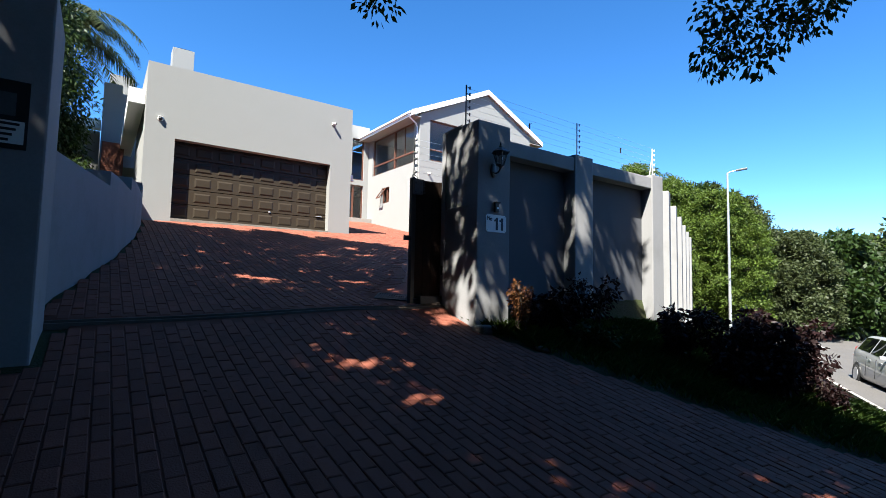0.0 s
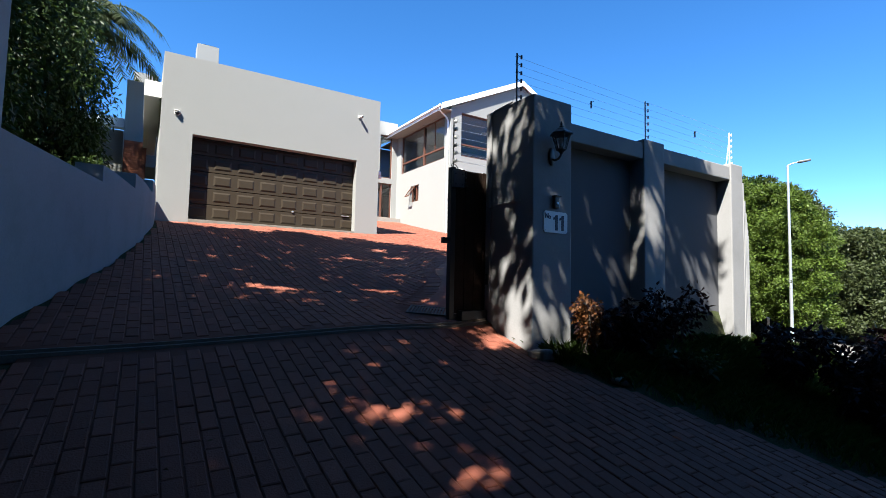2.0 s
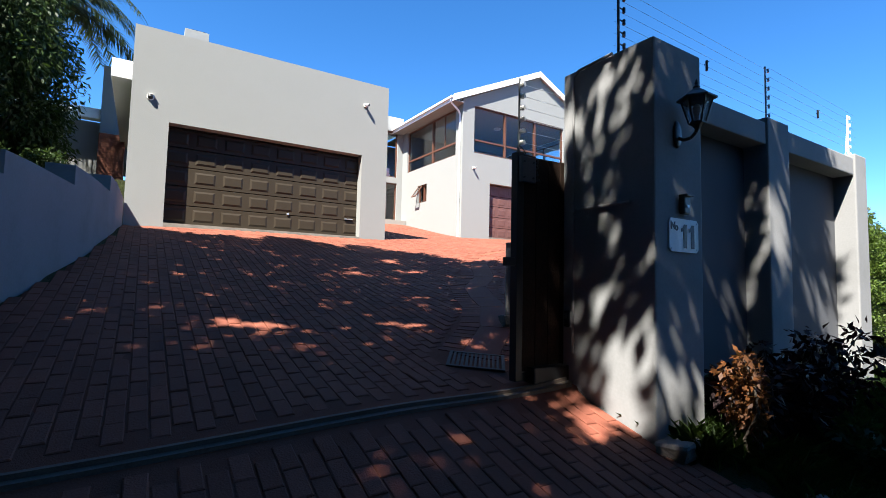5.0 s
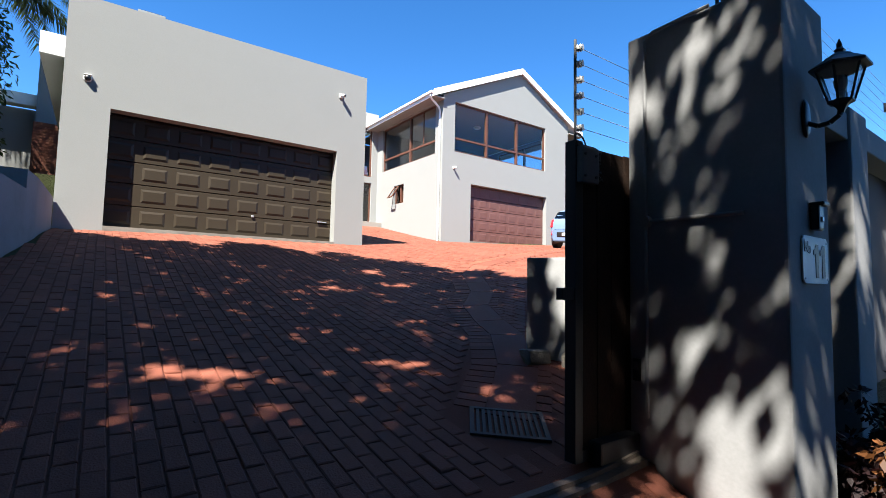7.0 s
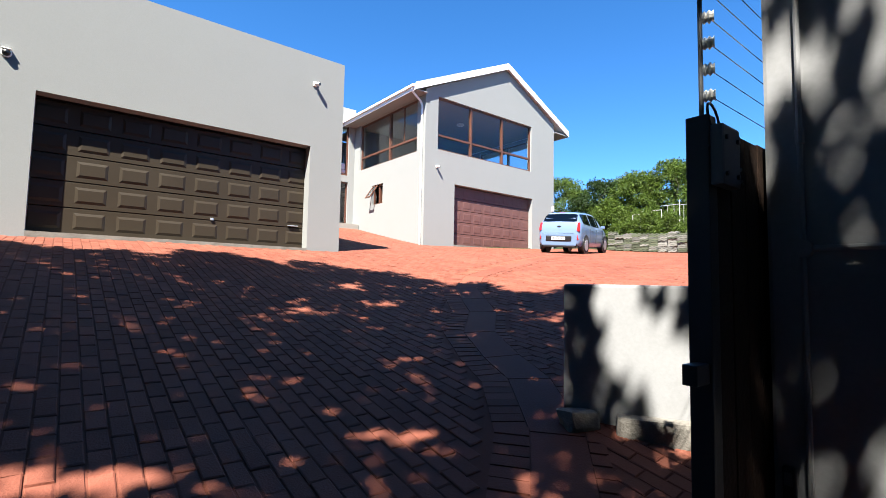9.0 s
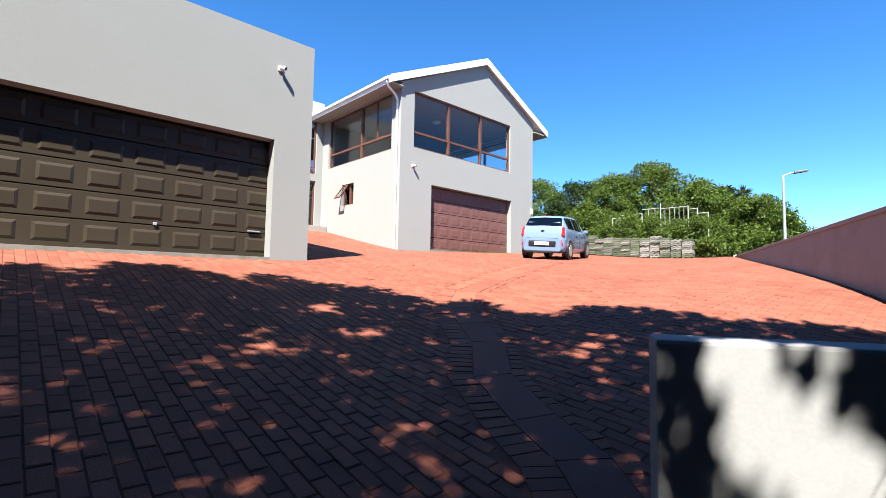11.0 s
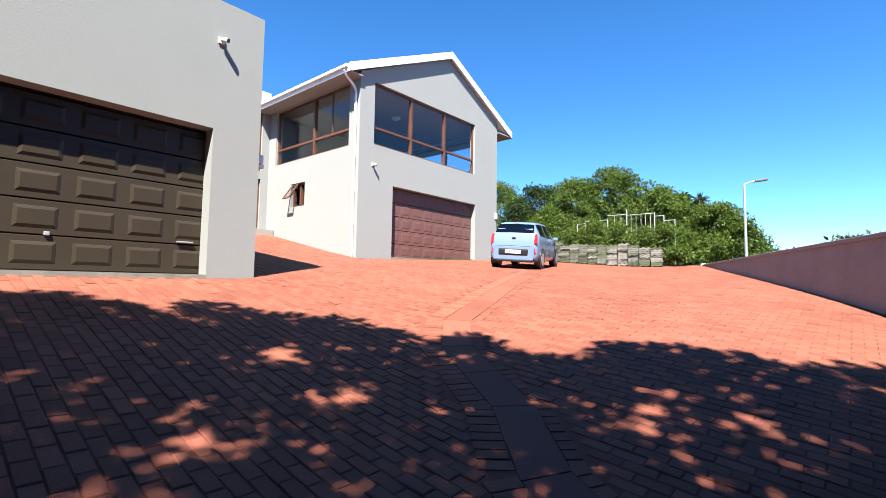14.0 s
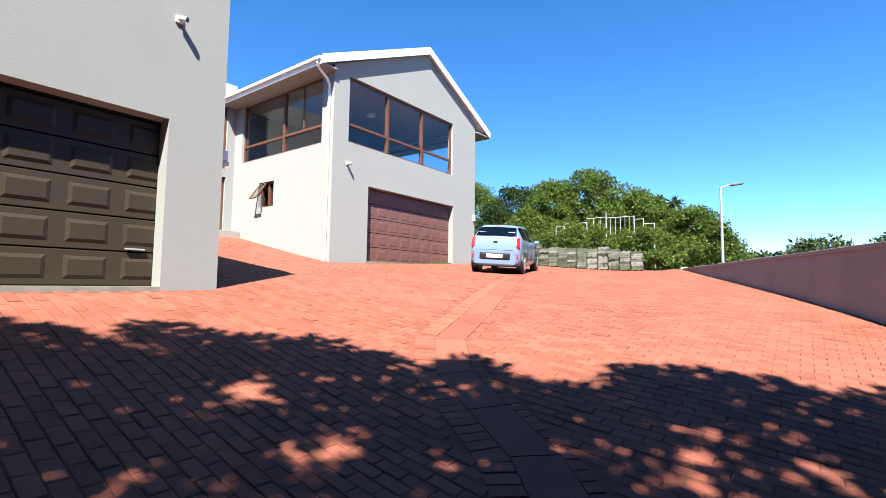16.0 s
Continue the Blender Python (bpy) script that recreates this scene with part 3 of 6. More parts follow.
def glazed(name, parent, axis, at, u0, u1, z0, z1, uprights, transom, label, half=()):
    """A timber window: frame, uprights, transom and panes, in a plane y = at or x = at."""
    w = thing(name, (0, 0, 0), label, "window", kind="structure")

    def bar(a0, a1, b0, b1, d0, d1, nm):
        args = (a0, a1, at + d0, at + d1, b0, b1) if axis == "y" else (at + d0, at + d1, a0, a1, b0, b1)
        return part(nm, cubed(*args, bevel=0.006), TIMBER, w)

    f = 0.06
    bar(u0, u1, z0, z0 + f, 0.0, 0.08, "frame_bottom")
    bar(u0, u1, z1 - f, z1, 0.0, 0.08, "frame_top")
    bar(u0, u0 + f, z0 + f, z1 - f, 0.0, 0.08, "frame_side")
    bar(u1 - f, u1, z0 + f, z1 - f, 0.0, 0.08, "frame_side")
    for u in uprights:
        bar(u - 0.045, u + 0.045, z0 + f, z1 - f, -0.02, 0.1, "mullion")
    for u in half:
        bar(u - 0.025, u + 0.025, transom, z1 - f, 0.02, 0.07, "mullion")
    edges = [u0 + f, *sorted(uprights), u1 - f]
    for a, b in zip(edges, edges[1:]):
        a2, b2 = (a + 0.045 if a in uprights else a), (b - 0.045 if b in uprights else b)
        if transom:
            bar(a2, b2, transom - 0.04, transom + 0.04, -0.005, 0.085, "transom")
        for c, d in (((z0 + f, transom - 0.04), (transom + 0.04, z1 - f)) if transom else ((z0 + f, z1 - f),)):
            args = (a2, b2, at + 0.038, at + 0.044, c, d) if axis == "y" else (at + 0.038, at + 0.044, a2, b2, c, d)
            pane = part("pane", cubed(*args), GLASS, w)
            pane.visible_shadow = False
    return w


glazed("window_1", house, "y", HY + 0.08, 13.0, 18.40, 7.63, 9.70, [14.78, 16.58], 8.22, "wide timber-framed window of three bays with clear glass")
glazed("window_2", house, "x", HX0 + 0.08, 20.0, 24.45, 7.54, 9.62, [22.05], 8.12, "timber-framed side window under the eaves", half=(21.05,))
glazed("window_5", house, "x", HX1 - 0.16, 20.3, 24.3, 7.6, 9.62, [22.3], 8.2, "timber-framed window in the far side wall")
glazed("window_3", house, "x", HX0 + 0.10, 22.40, 23.28, 5.83, 6.68, [22.78], 0, "small timber window with an open top-hung sash")
sash = thing("window_sash", (HX0 + 0.06, 22.86, 6.66), "small timber sash propped open outwards", "window sash")
for a0, a1, b0, b1, nm in ((0, 0.4, -0.06, 0, "rail"), (0, 0.4, -0.7, -0.64, "rail"), (0, 0.05, -0.64, -0.06, "stile"), (0.35, 0.4, -0.64, -0.06, "stile")):
    part(nm, cubed(-0.03, 0.01, a0, a1, b0, b1, bevel=0.005), TIMBER, sash)
part("pane", cubed(-0.014, -0.008, 0.05, 0.35, -0.64, -0.06), GLASS, sash)
sash.matrix_world = pose(HX0 + 0.06, 22.86, 6.66, 0, 35, 0)

# link between garage and house, with a glazed door and step
link = thing("link_block", (0, 0, 0), "pale grey linking block with a glazed entrance", "house", kind="structure")
bm = bmesh.new()
pierced(bm, (0, 24.95, 0), (1, 0, 0), (0, 1, 0), [6.9, 10.9, 11.35, 12.10, 12.40], [3.6, 5.12, 7.05, 7.35, 9.75, 10.5], lambda i, j: (i in (1, 2) and j == 1) or (i == 2 and j == 3), 0.24)
part("wall", bm, HOUSE_PLASTER, link)
part("room_wall", cubed(6.9, 12.4, 27.5, 27.7, 3.6, 10.5), ROOM, link)
part("roof", cubed(6.9, 12.4, 25.19, 27.5, 10.1, 10.3), CONCRETE, link)
part("floor_slab", cubed(6.9, 12.4, 25.19, 27.5, 7.05, 7.2), ROOM, link)
glazed("window_4", link, "y", 25.03, 11.35, 12.10, 7.35, 9.75, [], 0, "tall narrow timber window above the entrance")
glazed("door_1", link, "y", 25.03, 10.9, 12.10, 5.12, 7.05, [11.5], 0, "glazed timber entrance door")
part("door_step", cubed(10.5, 12.38, 24.35, 24.95, 4.3, 5.08, bevel=0.01), KERB)
tagged(bpy.data.objects["door_step"], "pale concrete step below the entrance door", "step", kind="structure")
# ---- gate and its fittings ----
def on_ground(x, y, lift=0.0):
    return (x, y, gz(x, y) + lift)


gate = thing("sliding_gate", (3.72, 6.04, 1.28), "dark weathered timber sliding gate standing open", "gate")
part("end_post", cubed(0.0, 0.07, -0.03, 0.05, 0.0, 1.88, bevel=0.006), BLACK_STEEL, gate, "black steel end post")
part("bottom_rail", cubed(0.07, 3.5, -0.03, 0.05, 0.0, 0.07), BLACK_STEEL, gate)
part("top_rail", cubed(0.07, 3.5, 0.012, 0.05, 1.72, 1.78), BLACK_STEEL, gate)
for k in range(24):
    bm = cubed(0.0, 0.138, -0.022, 0.006, 0.075, 1.86 + random.uniform(-0.015, 0.012), bevel=0.004)
    p = part("plank", bm, DARK_TIMBER, gate)
    p.location = (0.074 + k * 0.142, random.uniform(-0.003, 0.003), 0)
part("striker", cubed(-0.10, 0.0, -0.02, 0.03, 0.93, 1.0, bevel=0.004), BLACK_STEEL, gate, "black steel striker")
housing = part("bracket_box", cubed(0.005, 0.165, -0.075, -0.03, 1.62, 1.84, bevel=0.012), GREY_STEEL, gate, "grey steel bracket box")
for bx, bz in ((0.03, 1.66), (0.03, 1.79), (0.13, 1.66), (0.13, 1.79)):
    bm = bmesh.new()
    rod(bm, (bx, -0.084, bz), (bx, -0.075, bz), 0.009)
    part("bolt", bm, BLACK_STEEL, housing)
bm = bmesh.new()
pts = [(0.17 + 0.05 * math.sin(k * 1.9), -0.05 + 0.012 * math.cos(k * 2.3), 1.64 + 0.19 * k / 22 + 0.03 * math.sin(k * 2.7)) for k in range(23)]
for a, b in zip(pts, pts[1:]):
    rod(bm, a, b, 0.006, sides=5)
part("cable_coil", bm, BLACK_PLASTIC, gate, "tangle of black cable")
fence_post = part("fence_post", rods([(0.045, 0.01, 1.88), (0.045, 0.01, 2.52)], 0.009), GREY_STEEL, gate, "thin steel electric-fence post")
for k in range(6):
    bm = bmesh.new()
    z = 1.965 + k * 0.1
    lathe(bm, [(0.016, -0.02), (0.024, -0.012), (0.016, -0.004), (0.026, 0.004), (0.016, 0.012), (0.022, 0.02)], (0.062, -0.012, z), 10, m=pose(0, 0, 0, 90, 0, 20))
    part("insulator", bm, CERAMIC, fence_post, "white bobbin insulator")
    bm = bmesh.new()
    rod(bm, (0.06, -0.012, z), (3.4, -0.012, z + 0.02), 0.0022, sides=4)
    part("wire", bm, GALVANISED, gate, "thin fence wire")
bm = bmesh.new()
loop = [(0.045 - 0.05 * math.sin(k * 0.5), -0.03, 1.80 + 0.1 * math.sin(k * 0.33) + k * 0.004) for k in range(16)]
for a, b in zip(loop, loop[1:]):
    rod(bm, a, b, 0.005, sides=5)
part("cable", bm, BLACK_PLASTIC, gate, "black cable looped over the post")

RY = 5.93
rail = thing("gate_rail", on_ground(2, RY), "worn steel gate rail set in a concrete strip across the drive", "gate rail")
xs_ = np.linspace(-0.6, 4.2, 25)
for nm, w, up, mat_ in (("rail", 0.018, 0.03, RUST), ("steel_strip", 0.075, 0.004, RUST)):
    vs_, fs_ = [], []
    for x in xs_:
        z = gz(x, RY) + up
        vs_ += [(x - 2, -w, z - rail.location.z), (x - 2, w, z - rail.location.z), (x - 2, w, z - 0.06 - rail.location.z), (x - 2, -w, z - 0.06 - rail.location.z)]
    for k in range(len(xs_) - 1):
        fs_ += [(4 * k + a, 4 * k + 4 + a, 4 * k + 4 + (a + 1) % 4, 4 * k + (a + 1) % 4) for a in range(4)]
    raw(nm, vs_, fs_, mat_, rail)
tail = thing("gate_wheel_box", on_ground(4.05, 6.0), "black steel gate wheel housing on the rail", "gate wheel")
part("housing", cubed(-0.2, 0.2, -0.07, 0.07, 0.0, 0.13, bevel=0.015), BLACK_STEEL, tail)

# things on the gate pillar
lantern = thing("wall_lantern", (4.52, 5.12, 3.22), "black cast-metal wall lantern with frosted panes", "lantern")
bm = bmesh.new()
lathe(bm, [(0.055, 0.0), (0.06, 0.006), (0.05, 0.016), (0.02, 0.02)], (0, 0, 0), 14, m=pose(0, 0, 0, 90) @ Matrix.Diagonal((0.9, 1.8, 1, 1)))
part("back_plate", bm, BLACK_STEEL, lantern, smooth=True)
bm = bmesh.new()
arc = [(0, -0.015, -0.03), (0, -0.06, -0.055), (0, -0.11, -0.05), (0, -0.15, -0.02), (0, -0.16, 0.03)]
for a, b in zip(arc, arc[1:]):
    rod(bm, a, b, 0.013, sides=8)
part("arm", bm, BLACK_STEEL, lantern)
LC = (0, -0.16, 0.03)
bm = bmesh.new()
lathe(bm, [(0.012, -0.04), (0.02, -0.02), (0.035, 0.0), (0.06, 0.012), (0.06, 0.022)], LC, 6)
part("base_cup", bm, BLACK_STEEL, lantern)
for k in range(6):
    a0, a1 = k * math.tau / 6, (k + 1) * math.tau / 6
    bm = bmesh.new()
    rod(bm, (LC[0] + 0.056 * math.cos(a0), LC[1] + 0.056 * math.sin(a0), 0.052), (LC[0] + 0.105 * math.cos(a0), LC[1] + 0.105 * math.sin(a0), 0.22), 0.006, sides=5)
    part("frame_bar", bm, BLACK_STEEL, lantern)
    bm = bmesh.new()
    q = [(0.052, a0, 0.054), (0.052, a1, 0.054), (0.10, a1, 0.218), (0.10, a0, 0.218)]
    bm.faces.new([bm.verts.new((LC[0] + r * math.cos(a), LC[1] + r * math.sin(a), z)) for r, a, z in q])
    bmesh.ops.solidify(bm, geom=bm.faces[:], thickness=0.003)
    part("pane", bm, LAMP_GLASS, lantern, "frosted glass pane").visible_shadow = False
bm = bmesh.new()
lathe(bm, [(0.10, 0.215), (0.135, 0.22), (0.135, 0.232), (0.07, 0.275), (0.06, 0.285), (0.035, 0.30), (0.02, 0.31), (0.026, 0.32), (0.012, 0.335), (0.014, 0.35), (0.003, 0.38)], LC[:2] + (0,), 6)
part("roof_cap", bm, BLACK_STEEL, lantern, "tiered black cap with finial")
bm = bmesh.new()
lathe(bm, [(0.018, 0.05), (0.018, 0.10), (0.028, 0.13), (0.03, 0.16), (0.015, 0.185)], LC[:2] + (0,), 10)
part("bulb", bm, CERAMIC, lantern)

bell = thing("intercom", (4.58, 5.12, 2.69), "small black intercom button under a hood", "intercom")
part("body", cubed(-0.04, 0.04, -0.045, 0.0, -0.075, 0.07, bevel=0.012), BLACK_PLASTIC, bell)
part("hood", cubed(-0.045, 0.045, -0.07, 0.0, 0.055, 0.075, bevel=0.008), BLACK_PLASTIC, bell)
part("button", cubed(-0.014, 0.016, -0.052, -0.044, -0.03, -0.005, bevel=0.003), GALVANISED, bell, "pale button")

sign = thing("house_number_sign", (4.59, 5.118, 2.455), "white enamel sign reading No 11 in navy", "sign")
bm = bmesh.new()
w_, h_, c_ = 0.19, 0.125, 0.025
prism(bm, [(-w_ + c_, -h_), (w_ - c_, -h_), (w_, -h_ + c_), (w_, h_ - c_), (w_ - c_, h_), (-w_ + c_, h_), (-w_, h_ - c_), (-w_, -h_ + c_)], -0.008, 0.0)
part("plate", bm, WHITE, sign)


def lettering(text, size, at, rot, mat_, parent, name="lettering", depth=0.0015, bold=0.0):
    cu = bpy.data.curves.new(name, "FONT")
    cu.body, cu.size, cu.extrude, cu.align_x, cu.align_y, cu.offset = text, size, depth, "CENTER", "CENTER", bold
    tmp = bpy.data.objects.new(name, cu)
    scene.collection.objects.link(tmp)
    me = bpy.data.meshes.new_from_object(tmp.evaluated_get(bpy.context.evaluated_depsgraph_get()))
    bpy.data.objects.remove(tmp)
    me.materials.clear()
    me.materials.append(mat_)
    ob = new(name, me)
    ob.parent = parent
    ob.matrix_local = pose(*at, *rot)
    return ob


for x in (0.005, 0.105):
    bm = bmesh.new()
    prism(bm, [(x - 0.016, -0.095), (x + 0.026, -0.095), (x + 0.026, 0.085), (x - 0.008, 0.085), (x - 0.022, 0.062), (x - 0.046, 0.052), (x - 0.046, 0.026), (x - 0.016, 0.032)], -0.011, -0.008)
    part("numeral", bm, NAVY, sign)
lettering("N", 0.075, (-0.145, -0.0095, 0.065), (90, 0, 0), NAVY, sign, "letter", bold=0.003)
lettering("o", 0.075, (-0.1, -0.0095, 0.058), (90, 0, 0), NAVY, sign, "letter", bold=0.003)
for sx in (-1, 1):
    for sz in (-1, 1):
        bm = bmesh.new()
        rod(bm, (sx * 0.165, -0.011, sz * 0.1), (sx * 0.165, -0.008, sz * 0.1), 0.006)
        part("screw", bm, GALVANISED, sign)

conduit = thing("conduit", (4.24, 5.87, 2.7), "grey painted electrical conduit with a round junction box", "conduit")
part("pipe", rods([(-0.018, 0.0, -1.2), (-0.018, 0.0, 1.16), (-0.018, -0.06, 1.2), (-0.018, -0.4, 1.215)], 0.011), WALL_GREY, conduit)
part("pipe", rods([(-0.018, 0.0, 0.0), (-0.018, -0.56, 0.0)], 0.012), WALL_GREY, conduit)
bm = bmesh.new()
rod(bm, (-0.045, 0, 0), (0, 0, 0), 0.036, sides=18)
part("junction_box", bm, WALL_GREY, conduit)
bm = bmesh.new()
rod(bm, (-0.018, 0, 0.42), (-0.018, 0, 0.48), 0.016)
part("coupling", bm, WALL_GREY, conduit)
sensor = thing("gate_sensor", (4.24, 5.94, 1.78), "small black gate beam sensor on the pillar", "sensor")
part("body", cubed(-0.03, 0.0, -0.022, 0.022, -0.07, 0.07, bevel=0.008), BLACK_PLASTIC, sensor)
part("lens", cubed(-0.034, -0.03, -0.014, 0.014, 0.0, 0.05, bevel=0.002), GREY_STEEL, sensor)


def fence_pole(at, height, arms, mat_, label):
    p = thing("electric_fence_pole", at, label, "fence pole", group="electric fence poles on the street wall")
    part("pole", rods([(0, 0, -0.02), (0, 0, height)], 0.011), mat_, p)
    for k in range(arms):
        z = 0.08 + k * (height - 0.1) / max(1, arms - 1)
        bm = bmesh.new()
        rod(bm, (0, 0, z), (0.075, 0, z - 0.012), 0.005, sides=5)
        rod(bm, (0.07, 0, z - 0.03), (0.07, 0, z + 0.012), 0.013, sides=8)
        part("insulator", bm, mat_, p)
    return p


fence_pole((4.26, 5.44, TOP), 0.60, 6, BLACK_STEEL, "black electric-fence pole with bracket insulators on the pillar")
fence_pole((6.88, 5.52, TOP), 0.61, 6, GALVANISED, "grey electric-fence pole with insulators on a pier")
stay = fence_pole((9.46, 5.6, TOP), 0.62, 6, CERAMIC, "white electric-fence pole with a stay on a pier")
part("stay", rods([(0, 0, 0.5), (-0.12, 0, 0.0)], 0.008), CERAMIC, stay)
wires = thing("fence_wires", (4.26, 5.48, TOP), "thin electric-fence wires strung above the wall", "fence wire")
for k in range(6):
    z = 0.08 + k * 0.1
    for x0, x1 in ((0.0, 2.62), (2.62, 5.2)):
        bm = bmesh.new()
        rod(bm, (x0, 0, z), (x1, 0.04, z), 0.0016, sides=4)
        part("wire", bm, GALVANISED, wires)
for x, z in ((1.38, 0.28), (3.9, 0.33)):
    bm = bmesh.new()
    rod(bm, (x, 0.01, z - 0.05), (x, 0.01, z + 0.05), 0.012, sides=6)
    rod(bm, (x - 0.04, 0.01, z), (x + 0.05, 0.01, z + 0.06), 0.004, sides=5)
    part("tensioner", bm, BLACK_STEEL, wires)

# notice plates on the shaded pillar
plate = thing("security_notice", (-0.66, 4.918, 2.80), "dark security company notice with pale panels", "notice")
part("board", cubed(-0.14, 0.14, -0.006, 0.0, -0.24, 0.30, bevel=0.002), BLACK_PLASTIC, plate)
part("panel", cubed(-0.10, 0.06, -0.009, -0.006, 0.02, 0.20), GREY_STEEL, plate, "grey crest panel")
part("panel", cubed(-0.13, 0.12, -0.009, -0.006, -0.2, -0.02), CERAMIC, plate, "pale text panel")
for k in range(4):
    part("text_bar", cubed(-0.11, 0.09 - 0.02 * k, -0.0115, -0.009, -0.055 - 0.042 * k, -0.035 - 0.042 * k), BLACK_PLASTIC, plate)


# ---- drive: drain strip, soldier course, grate ----
def along(line, step):
    pts = [Vector((x, y, 0)) for x, y in line]
    out = []
    for a, b in zip(pts, pts[1:]):
        n = max(1, round((b - a).length / step))
        out += [(a.lerp(b, k / n), (b - a).normalized()) for k in range(n)]
    out.append((pts[-1], (pts[-1] - pts[-2]).normalized()))
    return out


drain = thing("drain_strip", on_ground(5.7, 9.27), "red painted concrete drain slabs set in the paving", "drain")
base = drain.location.copy()
stations = along(DRAIN, 0.95)
for (a, da), (b, db) in zip(stations, stations[1:]):
    bm = bmesh.new()
    rows_ = []
    for t in np.linspace(0.008, 0.992, 5):
        p, d = a.lerp(b, t), da.lerp(db, t).normalized()
        s = Vector((-d.y, d.x, 0))
        ring = []
        for w, dz in ((-0.178, -0.05), (-0.178, 0.001), (0.174, 0.001), (0.174, -0.05)):
            q = p + s * w
            ring.append(bm.verts.new((q.x - base.x, q.y - base.y, gz(q.x, q.y) + dz - base.z)))
        rows_.append(ring)
    for r0, r1 in zip(rows_, rows_[1:]):
        for k in range(4):
            bm.faces.new((r0[k], r0[(k + 1) % 4], r1[(k + 1) % 4], r1[k]))
    bm.faces.new(rows_[0])
    bm.faces.new(rows_[-1][::-1])
    part("slab", bm, PAVER_PIECE if a.x > 7.6 else RED_CONCRETE, drain)
for side_, w0, w1 in ((-1, 0.184, 0.41), (1, 0.18, 0.29)):
    for p, d in along(DRAIN, 0.115)[:-1]:
        s = Vector((-d.y, d.x, 0)) * side_
        bm = bmesh.new()
        top, low_ = [], []
        j = random.uniform(-0.003, 0.003)
        for w, f in ((w0, -0.051), (w1, -0.051), (w1, 0.051), (w0, 0.051)):
            q = p + s * w + d * f
            z = gz(q.x, q.y) - base.z + j
            top.append(bm.verts.new((q.x - base.x, q.y - base.y, z)))
            low_.append(bm.verts.new((q.x - base.x, q.y - base.y, z - 0.04)))
        bm.faces.new(top)
        for k in range(4):
            bm.faces.new((top[k], low_[k], low_[(k + 1) % 4], top[(k + 1) % 4]))
        part("paver", bm, PAVER_DUSTY if p.x > 8.0 and side_ < 0 else PAVER_PIECE, drain)
grate = thing("drain_grate", on_ground(3.78, 6.62, 0.002), "slatted metal drain grate in the paving", "drain grate", -38)
for x0, x1, y0, y1 in ((-0.26, 0.26, -0.2, -0.17), (-0.26, 0.26, 0.17, 0.2), (-0.26, -0.23, -0.17, 0.17), (0.23, 0.26, -0.17, 0.17)):
    part("frame", cubed(x0, x1, y0, y1, -0.03, 0.006), RUST, grate)
for k in range(11):
    part("slat", cubed(-0.215 + k * 0.04, -0.193 + k * 0.04, -0.17, 0.17, -0.025, 0.003), RUST, grate)
part("sump", cubed(-0.23, 0.23, -0.17, 0.17, -0.16, -0.03), BLACK_STEEL, grate)
stone = thing("edge_stone", on_ground(4.74, 7.3, -0.02), "pale broken stone at the foot of the low wall", "stone", -20)
bm = cubed(-0.1, 0.16, -0.09, 0.09, 0.0, 0.12, bevel=0.03)
for v in bm.verts:
    v.co += Vector((noise.noise(v.co * 9), noise.noise(v.co * 9 + Vector((5, 0, 0))), noise.noise(v.co * 7))) * 0.03
part("stone", bm, CONCRETE, stone)
for x, y, sx, sy, h, a in ((4.34, 5.0, 0.2, 0.1, 0.12, 12), (4.75, 4.35, 0.13, 0.1, 0.05, 40)):
    s = thing("edge_stone", on_ground(x, y, -0.03), "rough pale stone at the edge of the bed", "stone", a)
    bm = cubed(-sx, sx, -sy, sy, 0.0, h, bevel=0.03)
    for v in bm.verts:
        v.co += Vector((noise.noise(v.co * 9), noise.noise(v.co * 9 + Vector((5, 0, 0))), noise.noise(v.co * 7))) * 0.035
    part("stone", bm, CONCRETE, s)


# ---- fittings on the buildings ----
def wall_camera(at, turn, label, group="security cameras on the walls"):
    c = thing("security_camera", at, label, "security camera", turn, group)
    part("base", cubed(-0.05, 0.05, -0.03, 0.0, -0.05, 0.05, bevel=0.012), CERAMIC, c)
    bm = bmesh.new()
    rod(bm, (0, -0.03, 0), (0, -0.07, -0.01), 0.02)
    part("neck", bm, CERAMIC, c)
    bm = bmesh.new()
    rod(bm, (-0.01, -0.05, 0.0), (0.05, -0.14, -0.02), 0.04, 0.04, 14)
    part("housing", bm, CERAMIC, c)
    bm = bmesh.new()
    rod(bm, (0.05, -0.14, -0.02), (0.055, -0.147, -0.022), 0.032, 0.032, 14)
    part("lens", bm, BLACK_PLASTIC, c)
    return c


wall_camera((6.19, GY, 6.90), 0, "white security camera on the garage wall")
dome = thing("security_camera", (1.14, GY, 5.98), "small white dome camera on the garage wall", "security camera", 0, "security cameras on the walls")
bm = bmesh.new()
lathe(bm, [(0.001, 0), (0.07, 0), (0.07, 0.02), (0.06, 0.03), (0.001, 0.03)], (0, 0, 0), 20, m=pose(0, 0, 0, 90))
part("base", bm, CERAMIC, dome, smooth=True)
bm = bmesh.new()
lathe(bm, [(0.055, 0.03), (0.05, 0.055), (0.035, 0.075), (0.001, 0.085)], (0, 0, 0), 20, m=pose(0, 0, 0, 90))
part("lens", bm, BLACK_PLASTIC, dome, "dark dome lens", True)
part("hood", cubed(-0.06, 0.06, -0.07, 0.0, 0.045, 0.065, bevel=0.008), CERAMIC, dome)
wall_camera((12.97, HY, 6.95), 0, "white security camera on the house wall")
beam = thing("alarm_sensor", (6.9, 15.42, 5.17), "white plastic alarm sensor on the garage corner", "sensor")
